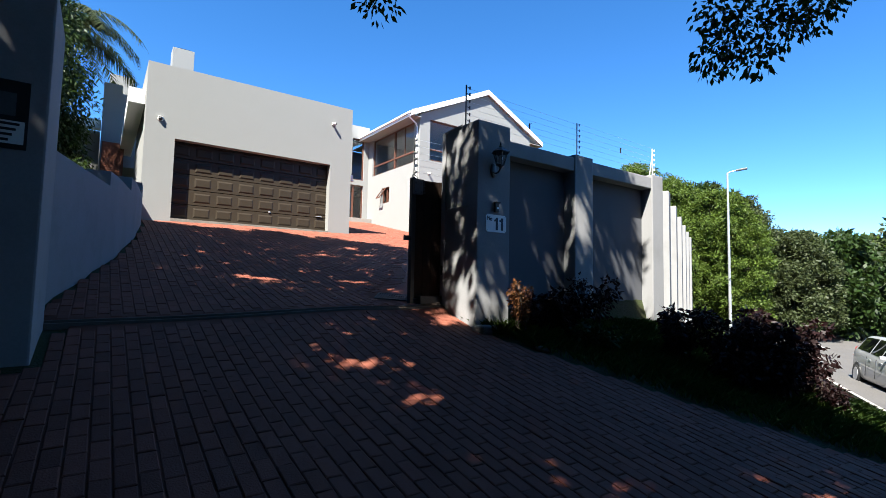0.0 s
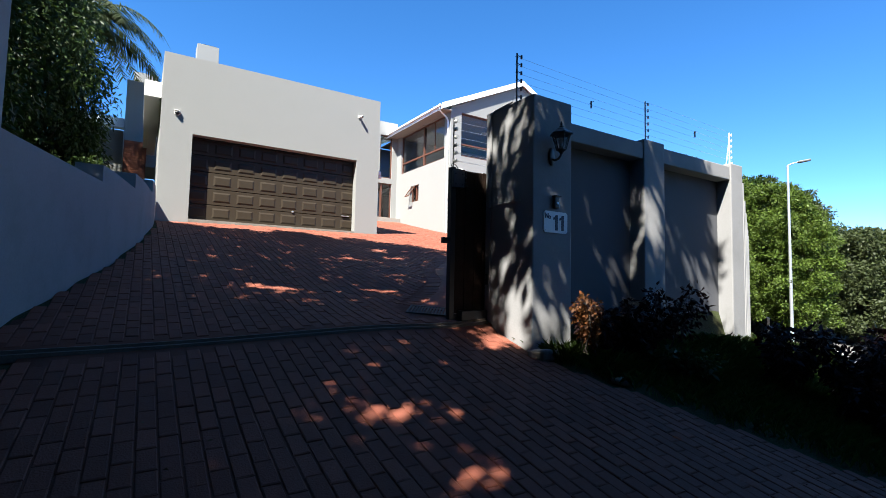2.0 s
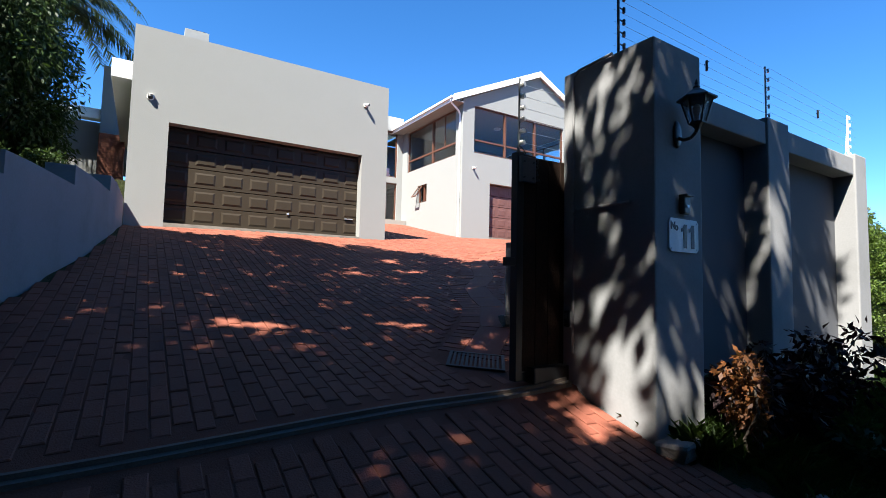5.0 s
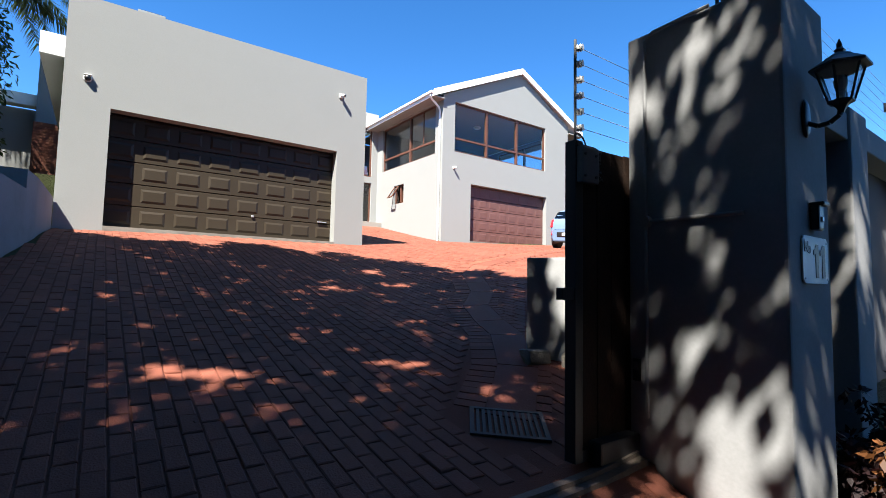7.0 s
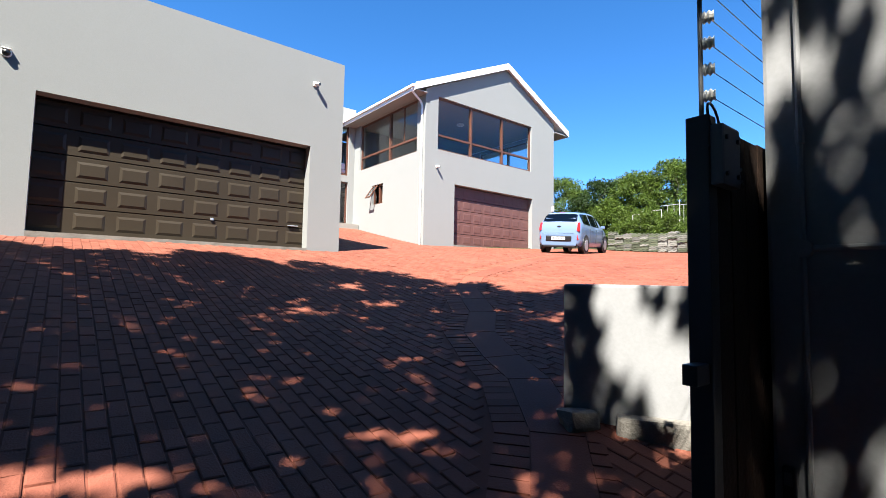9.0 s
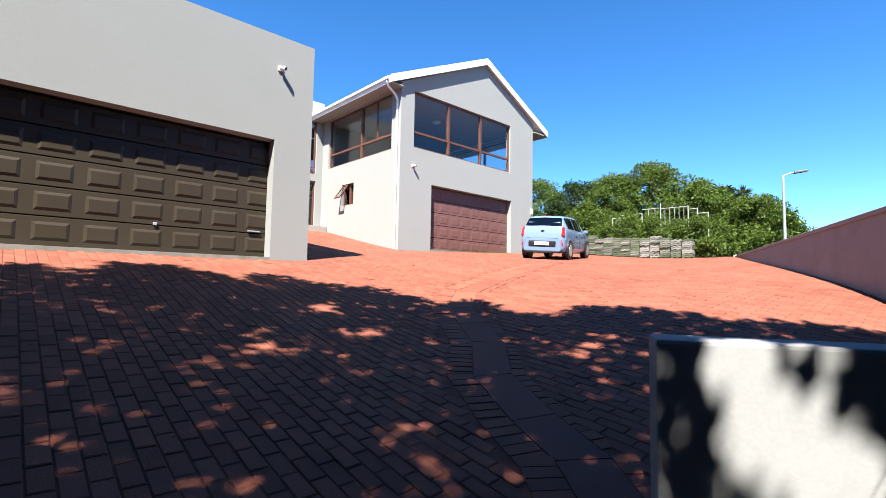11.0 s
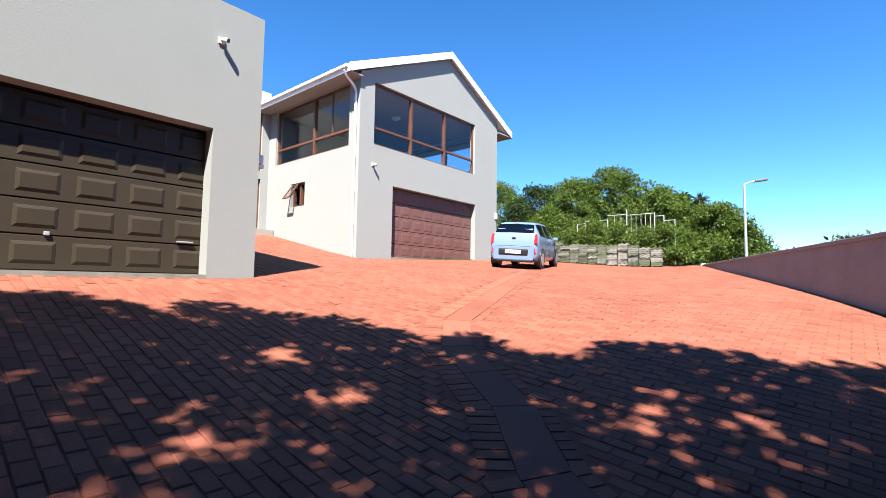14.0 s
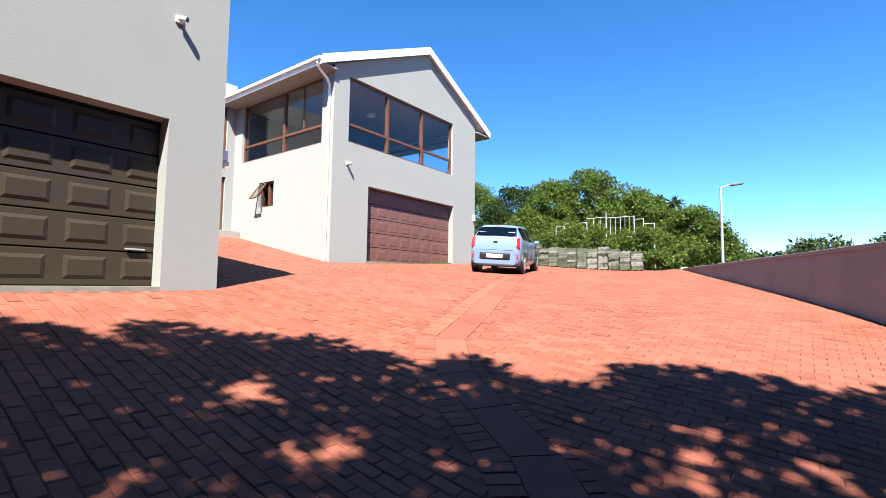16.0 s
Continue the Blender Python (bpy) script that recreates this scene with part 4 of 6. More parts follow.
part("bracket", cubed(0.0, 0.06, -0.02, 0.02, -0.02, 0.02, bevel=0.006), CERAMIC, beam)
part("body", cubed(0.05, 0.16, -0.06, 0.06, -0.04, 0.12, bevel=0.03), CERAMIC, beam)
part("sensor_head", cubed(0.07, 0.18, -0.05, 0.05, -0.11, -0.04, bevel=0.02), CERAMIC, beam)
meter = thing("meter_box", (19.92, HY, 6.1), "small white box on the house corner", "junction box")
part("body", cubed(-0.06, 0.06, -0.06, 0.0, -0.12, 0.12, bevel=0.01), CERAMIC, meter)


# ---- cars ----
def car(name, at, turn, paint, length, width, height, label):
    c = thing(name, at, label, "car", turn)
    L, W = length / 2, width / 2
    H = height
    # along the car: sill, belt and roof line, half width at the belt and at the roof edge
    xs = [-L, -L + 0.02, -L + 0.05, -L + 0.10, -L + 0.17, -L + 0.26, -L + 0.38, -L + 0.6, -0.7, -0.2, 0.2, 0.42, L - 0.95, L - 0.72, L - 0.55, L - 0.3, L - 0.12, L - 0.03, L]
    zl = [0.40, 0.33, 0.29, 0.26, 0.24, 0.22, 0.21, 0.20, 0.20, 0.20, 0.20, 0.20, 0.20, 0.20, 0.21, 0.23, 0.26, 0.32, 0.40]
    zb = [0.66, 0.80, 0.91, 1.00, 1.02, 1.02, 1.01, 1.00, 0.97, 0.94, 0.92, 0.91, 0.89, 0.87, 0.84, 0.78, 0.68, 0.60, 0.50]
    zr = [0.70, 0.85, 0.97, 1.10, 1.24, 1.37, H - 0.05, H - 0.01, H, H, H - 0.02, H - 0.05, 1.16, 0.98, 0.93, 0.86, 0.76, 0.66, 0.54]
    wb = [0.80, 0.88, 0.925, 0.955, 0.97, 0.98, 0.99, 1.0, 1.0, 1.0, 1.0, 1.0, 0.995, 0.985, 0.97, 0.93, 0.86, 0.78, 0.70]
    wr = [0.66, 0.76, 0.79, 0.78, 0.75, 0.72, 0.70, 0.70, 0.71, 0.71, 0.705, 0.70, 0.78, 0.82, 0.84, 0.80, 0.74, 0.68, 0.62]
    V = [0.0, 0.08, 0.2, 0.36, 0.46, 0.53, 0.60, 0.68, 0.76, 0.82, 0.88, 0.94, 1.0]

    def skin(x, v):
        """A point of the body's left half: x along the car, v from the sill (0) over belt (0.5) and roof edge (0.8) to the middle (1)."""
        l, b, r, w, e = (float(np.interp(x, xs, q)) for q in (zl, zb, zr, wb, wr))
        w, e = w * W, e * W
        ys = np.interp(v, [0, 0.08, 0.2, 0.36, 0.5, 0.6, 0.76, 0.82, 0.88, 1.0], [w * 0.9, w * 0.965, w * 0.99, w, w * 0.965, w * 0.945 * 0.65 + e * 0.35, e * 1.01, e * 0.93, e * 0.75, 0])
        drop = (r - b)
        zz = np.interp(v, [0, 0.08, 0.2, 0.36, 0.5, 0.6, 0.76, 0.82, 0.88, 1.0], [l, l + 0.05, l + 0.17, b - 0.16, b, b + drop * 0.36, b + drop * 0.86, b + drop * 0.955, r - 0.012, r])
        return Vector((x, float(ys), float(zz)))

    fine = sorted(set([round(x, 3) for x in xs] + [round(-L + 0.6 + k * 0.14, 3) for k in range(int((2 * L - 1.2) / 0.14))]))

    def patch(nm, x_list, v_list, sides_, mat_, lift, label_="", owner=None):
        bm = bmesh.new()
        for s in sides_:
            grid = [[skin(x, v) for v in v_list] for x in x_list]
            mid = Vector((x_list[len(x_list) // 2], 0, 0.75))
            rows_ = [[bm.verts.new(Vector((p.x, s * p.y, p.z)) + (Vector((p.x, s * p.y, p.z)) - mid).normalized() * lift) for p in row] for row in grid]
            for ra, rb in zip(rows_, rows_[1:]):
                for k in range(len(v_list) - 1):
                    bm.faces.new((ra[k], ra[k + 1], rb[k + 1], rb[k]))
        bmesh.ops.remove_doubles(bm, verts=bm.verts[:], dist=0.0005)
        bmesh.ops.recalc_face_normals(bm, faces=bm.faces[:])
        return part(nm, bm, mat_, owner or c, label_, True)

    body = patch("body", fine, V, (1, -1), paint, 0.0)
    part("underbody", cubed(-L + 0.06, L - 0.06, -W * 0.86, W * 0.86, 0.2, 0.42), BLACK_PLASTIC, c)
    part("rear_panel", cubed(-L + 0.002, -L + 0.06, -W * 0.80, W * 0.80, 0.255, 0.69, bevel=0.025), paint, c)
    part("front_panel", cubed(L - 0.06, L - 0.004, -W * 0.66, W * 0.66, 0.38, 0.53, bevel=0.02), paint, c)
    for s in (1, -1):
        for x0, x1 in ((-L + 0.42, -0.62), (-0.54, 0.18), (0.24, 0.46)):
            patch("side_window", [x0 + (x1 - x0) * k / 4 for k in range(5)], [0.515, 0.56, 0.62, 0.69, 0.75], (s,), CAR_GLASS, 0.006, "dark tinted side window")
    patch("rear_window", [-L + 0.105 + 0.2 * k / 4 for k in range(5)], [0.765, 0.82, 0.85, 0.88, 0.92, 0.96, 1.0], (1, -1), CAR_GLASS, 0.006, "dark rear window")
    patch("windscreen", [0.47 + (L - 0.76 - 0.47) * k / 4 for k in range(5)], [0.79, 0.82, 0.85, 0.88, 0.92, 0.96, 1.0], (1, -1), CAR_GLASS, 0.006, "tinted windscreen")
    part("brake_light", cubed(-L + 0.318, -L + 0.335, -0.11, 0.11, H - 0.035, H - 0.02, bevel=0.004), RED_LENS, c, "red high brake light")
    for s in (1, -1):
        bm = bmesh.new()
        prism(bm, [(-0.05, -0.16), (0.05, -0.17), (0.075, 0.19), (-0.02, 0.17)], -0.11, 0.11)
        bmesh.ops.bevel(bm, geom=bm.edges[:], offset=0.03, segments=2, affect="EDGES")
        t = part("tail_light", bm, RED_LENS, c, "red upright tail light")
        t.matrix_local = pose(-L + 0.085, s * W * 0.80, 0.90, s * 12, 8, s * 26)
        t = part("reflector", cubed(-0.03, 0.03, -0.05, 0.05, -0.09, 0.09, bevel=0.015), RED_LENS, c, "small red reflector")
        t.matrix_local = pose(-L + 0.045, s * W * 0.82, 0.55, s * 10, 0, s * 25)
        t = part("headlight", cubed(-0.12, 0.08, -0.1, 0.1, -0.07, 0.07, bevel=0.03), CERAMIC, c, "clear headlight")
        t.matrix_local = pose(L - 0.16, s * W * 0.68, 0.68, 0, 15, -s * 25)
        m_ = part("wing_mirror", cubed(-0.05, 0.05, -0.08, 0.08, -0.05, 0.055, bevel=0.03), paint, c)
        m_.location = (0.66, s * (W + 0.05), 0.97)
        for x in (-0.45, 0.32):
            part("door_handle", cubed(x - 0.09, x + 0.09, s * W * 1.0 - 0.01, s * W * 1.0 + 0.022, 0.80, 0.825, bevel=0.008), paint, c)
        for x in (-0.72, 0.0, 0.82):
            part("door_gap", cubed(x - 0.004, x + 0.004, s * W * 0.99 - 0.01, s * W * 0.99 + 0.012, 0.34, 0.87), BLACK_PLASTIC, c)
        for x in (-L + 0.62, L - 0.62):
            wheel = new("wheel")
            wheel.parent = c
            wheel.location = (x, s * (W - 0.07), 0.285)
            bm = bmesh.new()
            lathe(bm, [(0.19, -0.085), (0.265, -0.085), (0.285, -0.06), (0.285, 0.06), (0.265, 0.085), (0.19, 0.085)], (0, 0, 0), 24, m=pose(0, 0, 0, 90))
            part("tyre", bm, RUBBER, wheel, "black tyre", True)
            bm = bmesh.new()
            rod(bm, (0, s * 0.06, 0), (0, s * 0.075, 0), 0.05, sides=12)
            for k in range(8):
                a = k * math.tau / 8
                rod(bm, (0.03 * math.cos(a), s * 0.068, 0.03 * math.sin(a)), (0.185 * math.cos(a), s * 0.078, 0.185 * math.sin(a)), 0.018, 0.014, 5)
            lathe(bm, [(0.175, -0.01), (0.198, -0.01), (0.198, 0.012), (0.175, 0.012)], (0, s * 0.078, 0), 24, m=pose(0, 0, 0, 90))
            part("rim", bm, ALLOY, wheel, "silver multi-spoke rim")
            bm = bmesh.new()
            lathe(bm, [(0.30, -0.012), (0.345, -0.012), (0.345, 0.012), (0.30, 0.012)], (x, s * (W - 0.005), 0.30), 28, m=pose(0, 0, 0, 90))
            part("wheel_arch", bm, BLACK_PLASTIC, c, "dark wheel arch")
            bm = bmesh.new()
            rod(bm, (x, s * (W - 0.2), 0.30), (x, s * (W - 0.003), 0.30), 0.33, sides=24)
            part("wheel_well", bm, BLACK_PLASTIC, c, "dark wheel well")
    part("bumper_insert", cubed(-L - 0.022, -L + 0.1, -W * 0.60, W * 0.60, 0.40, 0.61, bevel=0.05), BLACK_PLASTIC, c, "black bumper insert")
    part("lower_bumper", cubed(-L - 0.002, -L + 0.3, -W * 0.74, W * 0.74, 0.19, 0.265, bevel=0.03), BLACK_PLASTIC, c)
    num = part("number_plate", cubed(-L - 0.037, -L - 0.023, -0.25, 0.25, 0.455, 0.565, bevel=0.003), CERAMIC, c, "white number plate")
    for k in range(7):
        part("plate_mark", cubed(-L - 0.0395, -L - 0.037, -0.2 + k * 0.058, -0.165 + k * 0.058, 0.485, 0.54), GREY_STEEL, num)
    bm = bmesh.new()
    lathe(bm, [(0.06, 0), (0.055, 0.008), (0.01, 0.01)], (-L + 0.035, 0, 0.93), 16, m=pose(0, 0, 0, 0, -90) @ Matrix.Diagonal((0.6, 1.2, 1, 1)))
    part("badge", bm, BLACK_PLASTIC, c, "dark oval badge")
    part("seat", cubed(-0.9, -0.5, -0.6, 0.6, 0.5, 1.12, bevel=0.05), BLACK_PLASTIC, c)
    part("seat", cubed(0.0, 0.3, -0.62, 0.62, 0.5, 1.2, bevel=0.05), BLACK_PLASTIC, c)
    return c


def set_on_slope(ob, x, y, turn, reach=1.2, lift=0.0):
    f = Vector((math.cos(radians(turn)), math.sin(radians(turn)), 0))
    s = Vector((-f.y, f.x, 0))
    z = lambda p: gz(p.x, p.y)
    c = Vector((x, y, 0))
    zx = (z(c + f * reach) - z(c - f * reach)) / (2 * reach)
    zy = (z(c + s * 0.7) - z(c - s * 0.7)) / 1.4
    zc = (z(c + f * reach) + z(c - f * reach)) / 2 + lift
    fx = (f + Vector((0, 0, zx))).normalized()
    sy = (s + Vector((0, 0, zy))).normalized()
    up = fx.cross(sy).normalized()
    sy = up.cross(fx)
    ob.matrix_world = Matrix(((fx.x, sy.x, up.x, x), (fx.y, sy.y, up.y, y), (fx.z, sy.z, up.z, zc), (0, 0, 0, 1)))


set_on_slope(grate, 3.78, 6.62, -38, 0.2, 0.004)
blue_car = car("hatchback_car", (0, 0, 0), 0, CAR_BLUE, 3.6, 1.6, 1.48, "pale blue small hatchback parked on the red drive")
set_on_slope(blue_car, 17.52, 16.5, 17, lift=0.03)
white_car = car("hatchback_car", (0, 0, 0), 0, CAR_WHITE, 4.1, 1.75, 1.5, "silver-white hatchback parked on the street")
set_on_slope(white_car, 17.7, 3.15, 208.6, lift=0.03)


# ---- stacked roof tiles, white railing, street lamp ----
def tile_stack(at, turn, courses, seed):
    rnd = random.Random(seed)
    s = thing("roof_tile_stack", at, "stack of old mossy grey-green roof tiles", "roof tiles", turn, "row of stacked roof tiles")
    mossy = rnd.choice((0.25, 0.5, 0.75))
    for k in range(courses):
        bm = bmesh.new()
        n = 16
        rows_ = []
        dx, dy = rnd.uniform(-0.03, 0.03), rnd.uniform(-0.012, 0.012)
        for i in range(n + 1):
            u = -0.185 + 0.37 * i / n
            w = 0.017 * math.sin(i / n * math.tau * 2)
            rows_.append([bm.verts.new((x + dx, u + dy, z + w)) for x, z in ((-0.17, 0.0), (-0.17, 0.06), (0.17, 0.06), (0.17, 0.0))])
        for a, b in zip(rows_, rows_[1:]):
            for j in range(4):
                bm.faces.new((a[j], a[(j + 1) % 4], b[(j + 1) % 4], b[j]))
        bm.faces.new(rows_[0])
        bm.faces.new(rows_[-1][::-1])
        p = part("tile", bm, ROOF_TILE_MOSS if rnd.random() < mossy else ROOF_TILE, s)
        p.location = (0, 0, 0.02 + k * 0.078)
        p.rotation_euler = (rnd.uniform(-0.03, 0.03), 0, rnd.uniform(-0.05, 0.05))
    return s


for k in range(11):
    t = k / 10
    x, y = 21.5 + 0.5 * t, 13.35 + 4.25 * t
    tile_stack(on_ground(x, y), 6 + random.uniform(-4, 4), random.choice((9, 10, 10, 11)), k)
railing = thing("white_railing", on_ground(22.8, 14.2), "white painted steel railing half overgrown by shrubs", "railing")
for y0, y1, top, bars in ((-1.15, -0.75, 2.05, ()), (-0.75, -0.4, 2.25, ()), (-0.4, 0.7, 2.38, (0.15, 0.32, 0.48, 0.66, 0.84)), (0.7, 1.5, 2.42, (0.3, 0.65)), (1.5, 2.5, 2.25, (0.45,)), (2.5, 2.87, 2.15, ())):
    part("rail", rods([(0, y0, top), (0, y1, top)], 0.013), RAIL_WHITE, railing)
    part("post", rods([(0, y0, -0.1), (0, y0, top + (0.2 if len(bars) == 2 else 0.02))], 0.017), RAIL_WHITE, railing)
    for k in bars:
        yy = y0 + (y1 - y0) * k
        part("bar", rods([(0, yy, 0.9), (0, yy, top)], 0.008), RAIL_WHITE, railing)
part("post", rods([(0, 2.87, -0.1), (0, 2.87, 2.15)], 0.017), RAIL_WHITE, railing)

lamp = thing("street_lamp", (25.7, 11.15, gz(25.7, 11.15)), "tall galvanised street lamp with a flat head", "street lamp")
hgt = 7.45 - lamp.location.z
bm = bmesh.new()
rod(bm, (0, 0, 0), (0, 0, hgt), 0.075, 0.045, 12)
part("pole", bm, GALVANISED, lamp)
part("arm", rods([(0, 0, hgt - 0.02), (0.12, -0.2, hgt + 0.07), (0.2, -0.33, hgt + 0.1)], 0.028), GALVANISED, lamp)
bm = cubed(-0.25, 0.25, -0.1, 0.1, -0.045, 0.045, bevel=0.03)
part("head", bm, GREY_STEEL, lamp, "grey lamp head").matrix_local = pose(0.33, -0.53, hgt + 0.13, 0, -8, -58)


# ---- building beyond the garage ----
wing = thing("house_wing", (0, 0, 0), "pale plastered wing of the house behind the garage", "house", kind="structure")
part("canopy", cubed(0.38, 0.775, 15.62, 23.0, 6.42, 6.84, bevel=0.01), WHITE, wing, "white roof edge")
part("column", cubed(-0.26, 0.36, 22.9, 23.6, 3.4, 9.25), PLASTER, wing)
part("upper_block", cubed(0.36, 3.0, 23.2, 26.0, 6.0, 9.0), PLASTER, wing)
part("roof_block", cubed(-0.1, 0.75, 24.5, 25.2, 9.0, 10.2), PLASTER, wing)
part("lean_to", cubed(-2.6, -0.3, 23.6, 26.0, 3.6, 7.4), PLASTER, wing)
part("lean_to_fascia", cubed(-2.8, -0.28, 23.1, 23.5, 7.4, 7.75), WHITE, wing)
part("chimney", cubed(2.2, 3.1, 25.0, 25.8, 8.9, 12.3, bevel=0.01), PLASTER, wing)
part("chimney_cap", cubed(2.4, 3.0, 25.1, 25.7, 12.3, 12.36, bevel=0.01), BLACK_PLASTIC, wing, "dark flue cap")
planter = thing("brick_steps", (-0.2, 21.8, 5.1), "orange brick steps and planter", "brick steps")
bm = cubed(0.0, 0.7, 0.0, 0.8, -1.6, 1.52)
part("core", bm, BRICK, planter)
brick_shape = None
for r in range(16):
    for k in range(3):
        if brick_shape is None:
            p = part("brick", cubed(0.0, 0.222, -0.012, 0.0, 0.0, 0.074), BRICK, planter)
            brick_shape = p.data
        else:
            p = new("brick", brick_shape)
            p.parent = planter
        p.location = ((k + (0.5 if r % 2 else 0)) * 0.232 - (0.1 if r % 2 else 0), 0, 0.14 + r * 0.085)
balcony_wall = part("garden_terrace", cubed(-9, 0.772, 15.6, 30, -0.5, 3.75), SOIL)
upper = part("garden_terrace", cubed(-9, 0.771, 17.2, 29.9, 3.7, 4.4), SOIL)
tagged(upper, "upper garden terrace behind the garage", "garden", kind="structure")
part("back_wall", cubed(-9, 0.36, 26.2, 26.5, 4.3, 7.3), PLASTER, wing)
tagged(balcony_wall, "raised garden terrace beside the garage", "garden", kind="structure")
garden = part("garden_bed", cubed(-9, -0.75, 6.2, 15.6, -0.5, 2.4), SOIL)
tagged(garden, "raised garden soil behind the stepped wall", "garden", kind="structure")
# ---- plants ----
def leaf_cloud(centres, spread, count, size, seed, droop=0.3, narrow=0.5, flat=0.6):
    """Many small folded leaves about the given centres. spread: a clump's radius; size: a leaf's length from and to."""
    rng = np.random.default_rng(seed)
    c = np.asarray(centres, float)
    n = len(c) * count
    base = np.repeat(c, count, 0)
    d = rng.normal(size=(n, 3))
    d /= np.linalg.norm(d, axis=1)[:, None]
    r = rng.random(n) ** 0.45
    sp = np.repeat(np.broadcast_to(np.asarray(spread, float), (len(c),)), count)
    p = base + d * (r * sp)[:, None] * np.array([1, 1, flat])
    way = d * 0.7 + rng.normal(size=(n, 3)) * 0.6
    way[:, 2] -= droop
    way /= np.linalg.norm(way, axis=1)[:, None]
    side = np.cross(way, rng.normal(size=(n, 3)))
    side /= np.linalg.norm(side, axis=1)[:, None] + 1e-9
    nrm = np.cross(way, side)
    ln = rng.uniform(size[0], size[1], n)[:, None]
    wd = ln * narrow * 0.5
    v = np.stack([p, p + way * ln * 0.45 + side * wd + nrm * wd * 0.35, p + way * ln, p + way * ln * 0.45 - side * wd + nrm * wd * 0.35], 1)
    f = np.arange(n * 4).reshape(n, 4)
    return v.reshape(-1, 3), f


def mesh_from(name, verts, faces, mat_, parent, label="", kind=""):
    me = bpy.data.meshes.new(name)
    n, m = len(verts), len(faces)
    me.vertices.add(n)
    me.vertices.foreach_set("co", np.asarray(verts, np.float32).ravel())
    k = faces.shape[1]
    me.loops.add(m * k)
    me.loops.foreach_set("vertex_index", np.asarray(faces, np.int32).ravel())
    me.polygons.add(m)
    me.polygons.foreach_set("loop_start", np.arange(0, m * k, k, dtype=np.int32))
    me.update(calc_edges=True)
    me.validate()
    me.materials.append(mat_)
    ob = new(name, me)
    ob.parent = parent
    if label:
        ob["label"] = label
    if kind:
        ob["kind"] = kind
    return ob


def limb(bm, a, b, r0, r1, seed, bends=5, wander=0.12):
    rnd = random.Random(seed)
    a, b = Vector(a), Vector(b)
    pts = [a]
    for k in range(1, bends):
        t = k / bends
        s = (b - a).length * wander * math.sin(t * math.pi)
        pts.append(a.lerp(b, t) + Vector((rnd.uniform(-s, s), rnd.uniform(-s, s), rnd.uniform(0, s))))
    pts.append(b)
    for k in range(bends):
        rod(bm, pts[k], pts[k + 1], r0 + (r1 - r0) * k / bends, r0 + (r1 - r0) * (k + 1) / bends, 7)


def crown_points(n, radius, low, high, seed, hollow=0.25, lumps=5, keep=None):
    """Clump centres in an uneven crown: wide in the middle, ragged at the rim."""
    rnd = random.Random(seed)
    out = []
    ph = [rnd.uniform(0, math.tau) for _ in range(3)]
    while len(out) < n:
        a, t = rnd.uniform(0, math.tau), rnd.random()
        z = low + (high - low) * t
        rim = radius * math.sqrt(max(0.05, 1 - (2 * t - 0.75) ** 2 * 0.62)) * (1 + 0.13 * math.sin(2 * a + ph[0]) + 0.09 * math.sin(lumps * a + ph[1] + 3 * t) + 0.05 * math.sin(9 * a + ph[2]))
        r = rim * math.sqrt(rnd.random())
        if r < rim * hollow and rnd.random() < 0.6:
            continue
        if keep and not keep(r * math.cos(a), r * math.sin(a), z):
            continue
        out.append((r * math.cos(a), r * math.sin(a), z))
    return out


def tree(name, at, radius, low, high, clumps, per, size, spread, mat_, label, seed, trunk=0.2, limbs=12, narrow=0.5, flat=0.6, extra=(), droop=0.3, lean=(0, 0), keep=None, thick=None):
    t = thing(name, at, label, "tree")
    pts = [(x + lean[0], y + lean[1], z) for x, y, z in crown_points(clumps, radius, low, high, seed, keep=keep)] + list(extra)
    bm = bmesh.new()
    fork = Vector((lean[0] * 0.3, lean[1] * 0.3, max(0.4, low * 0.75)))
    limb(bm, (0, 0, -0.3), fork, trunk, trunk * 0.7, seed, wander=0.05)
    part("trunk", bm, BARK, t, smooth=True)
    rnd = random.Random(seed + 1)
    far = rnd.sample(pts[:clumps], min(limbs, clumps)) + list(extra)[:2]
    for k, p in enumerate(far):
        bm = bmesh.new()
        limb(bm, fork, p, trunk * 0.22, 0.012, seed + k, wander=0.16)
        part("limb", bm, BARK, t, smooth=True)
    v, f = leaf_cloud(pts[:clumps] if thick else pts, spread, per, size, seed + 2, narrow=narrow, flat=flat, droop=droop)
    mesh_from("crown", v, f, mat_, t)
    if thick:
        v, f = leaf_cloud(extra, thick[0], thick[1], size, seed + 3, narrow=narrow, flat=flat, droop=droop)
        mesh_from("crown", v, f, mat_, t)
    return t


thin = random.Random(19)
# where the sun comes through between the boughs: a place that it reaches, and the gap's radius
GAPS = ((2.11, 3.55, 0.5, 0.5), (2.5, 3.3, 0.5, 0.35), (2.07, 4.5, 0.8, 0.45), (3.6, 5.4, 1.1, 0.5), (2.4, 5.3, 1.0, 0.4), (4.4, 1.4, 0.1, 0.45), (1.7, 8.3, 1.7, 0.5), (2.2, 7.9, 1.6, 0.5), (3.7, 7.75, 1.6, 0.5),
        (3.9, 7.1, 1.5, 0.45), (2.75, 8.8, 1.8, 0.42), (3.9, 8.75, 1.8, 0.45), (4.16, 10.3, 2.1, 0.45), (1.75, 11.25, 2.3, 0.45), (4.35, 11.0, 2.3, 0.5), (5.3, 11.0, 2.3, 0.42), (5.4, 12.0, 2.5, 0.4))
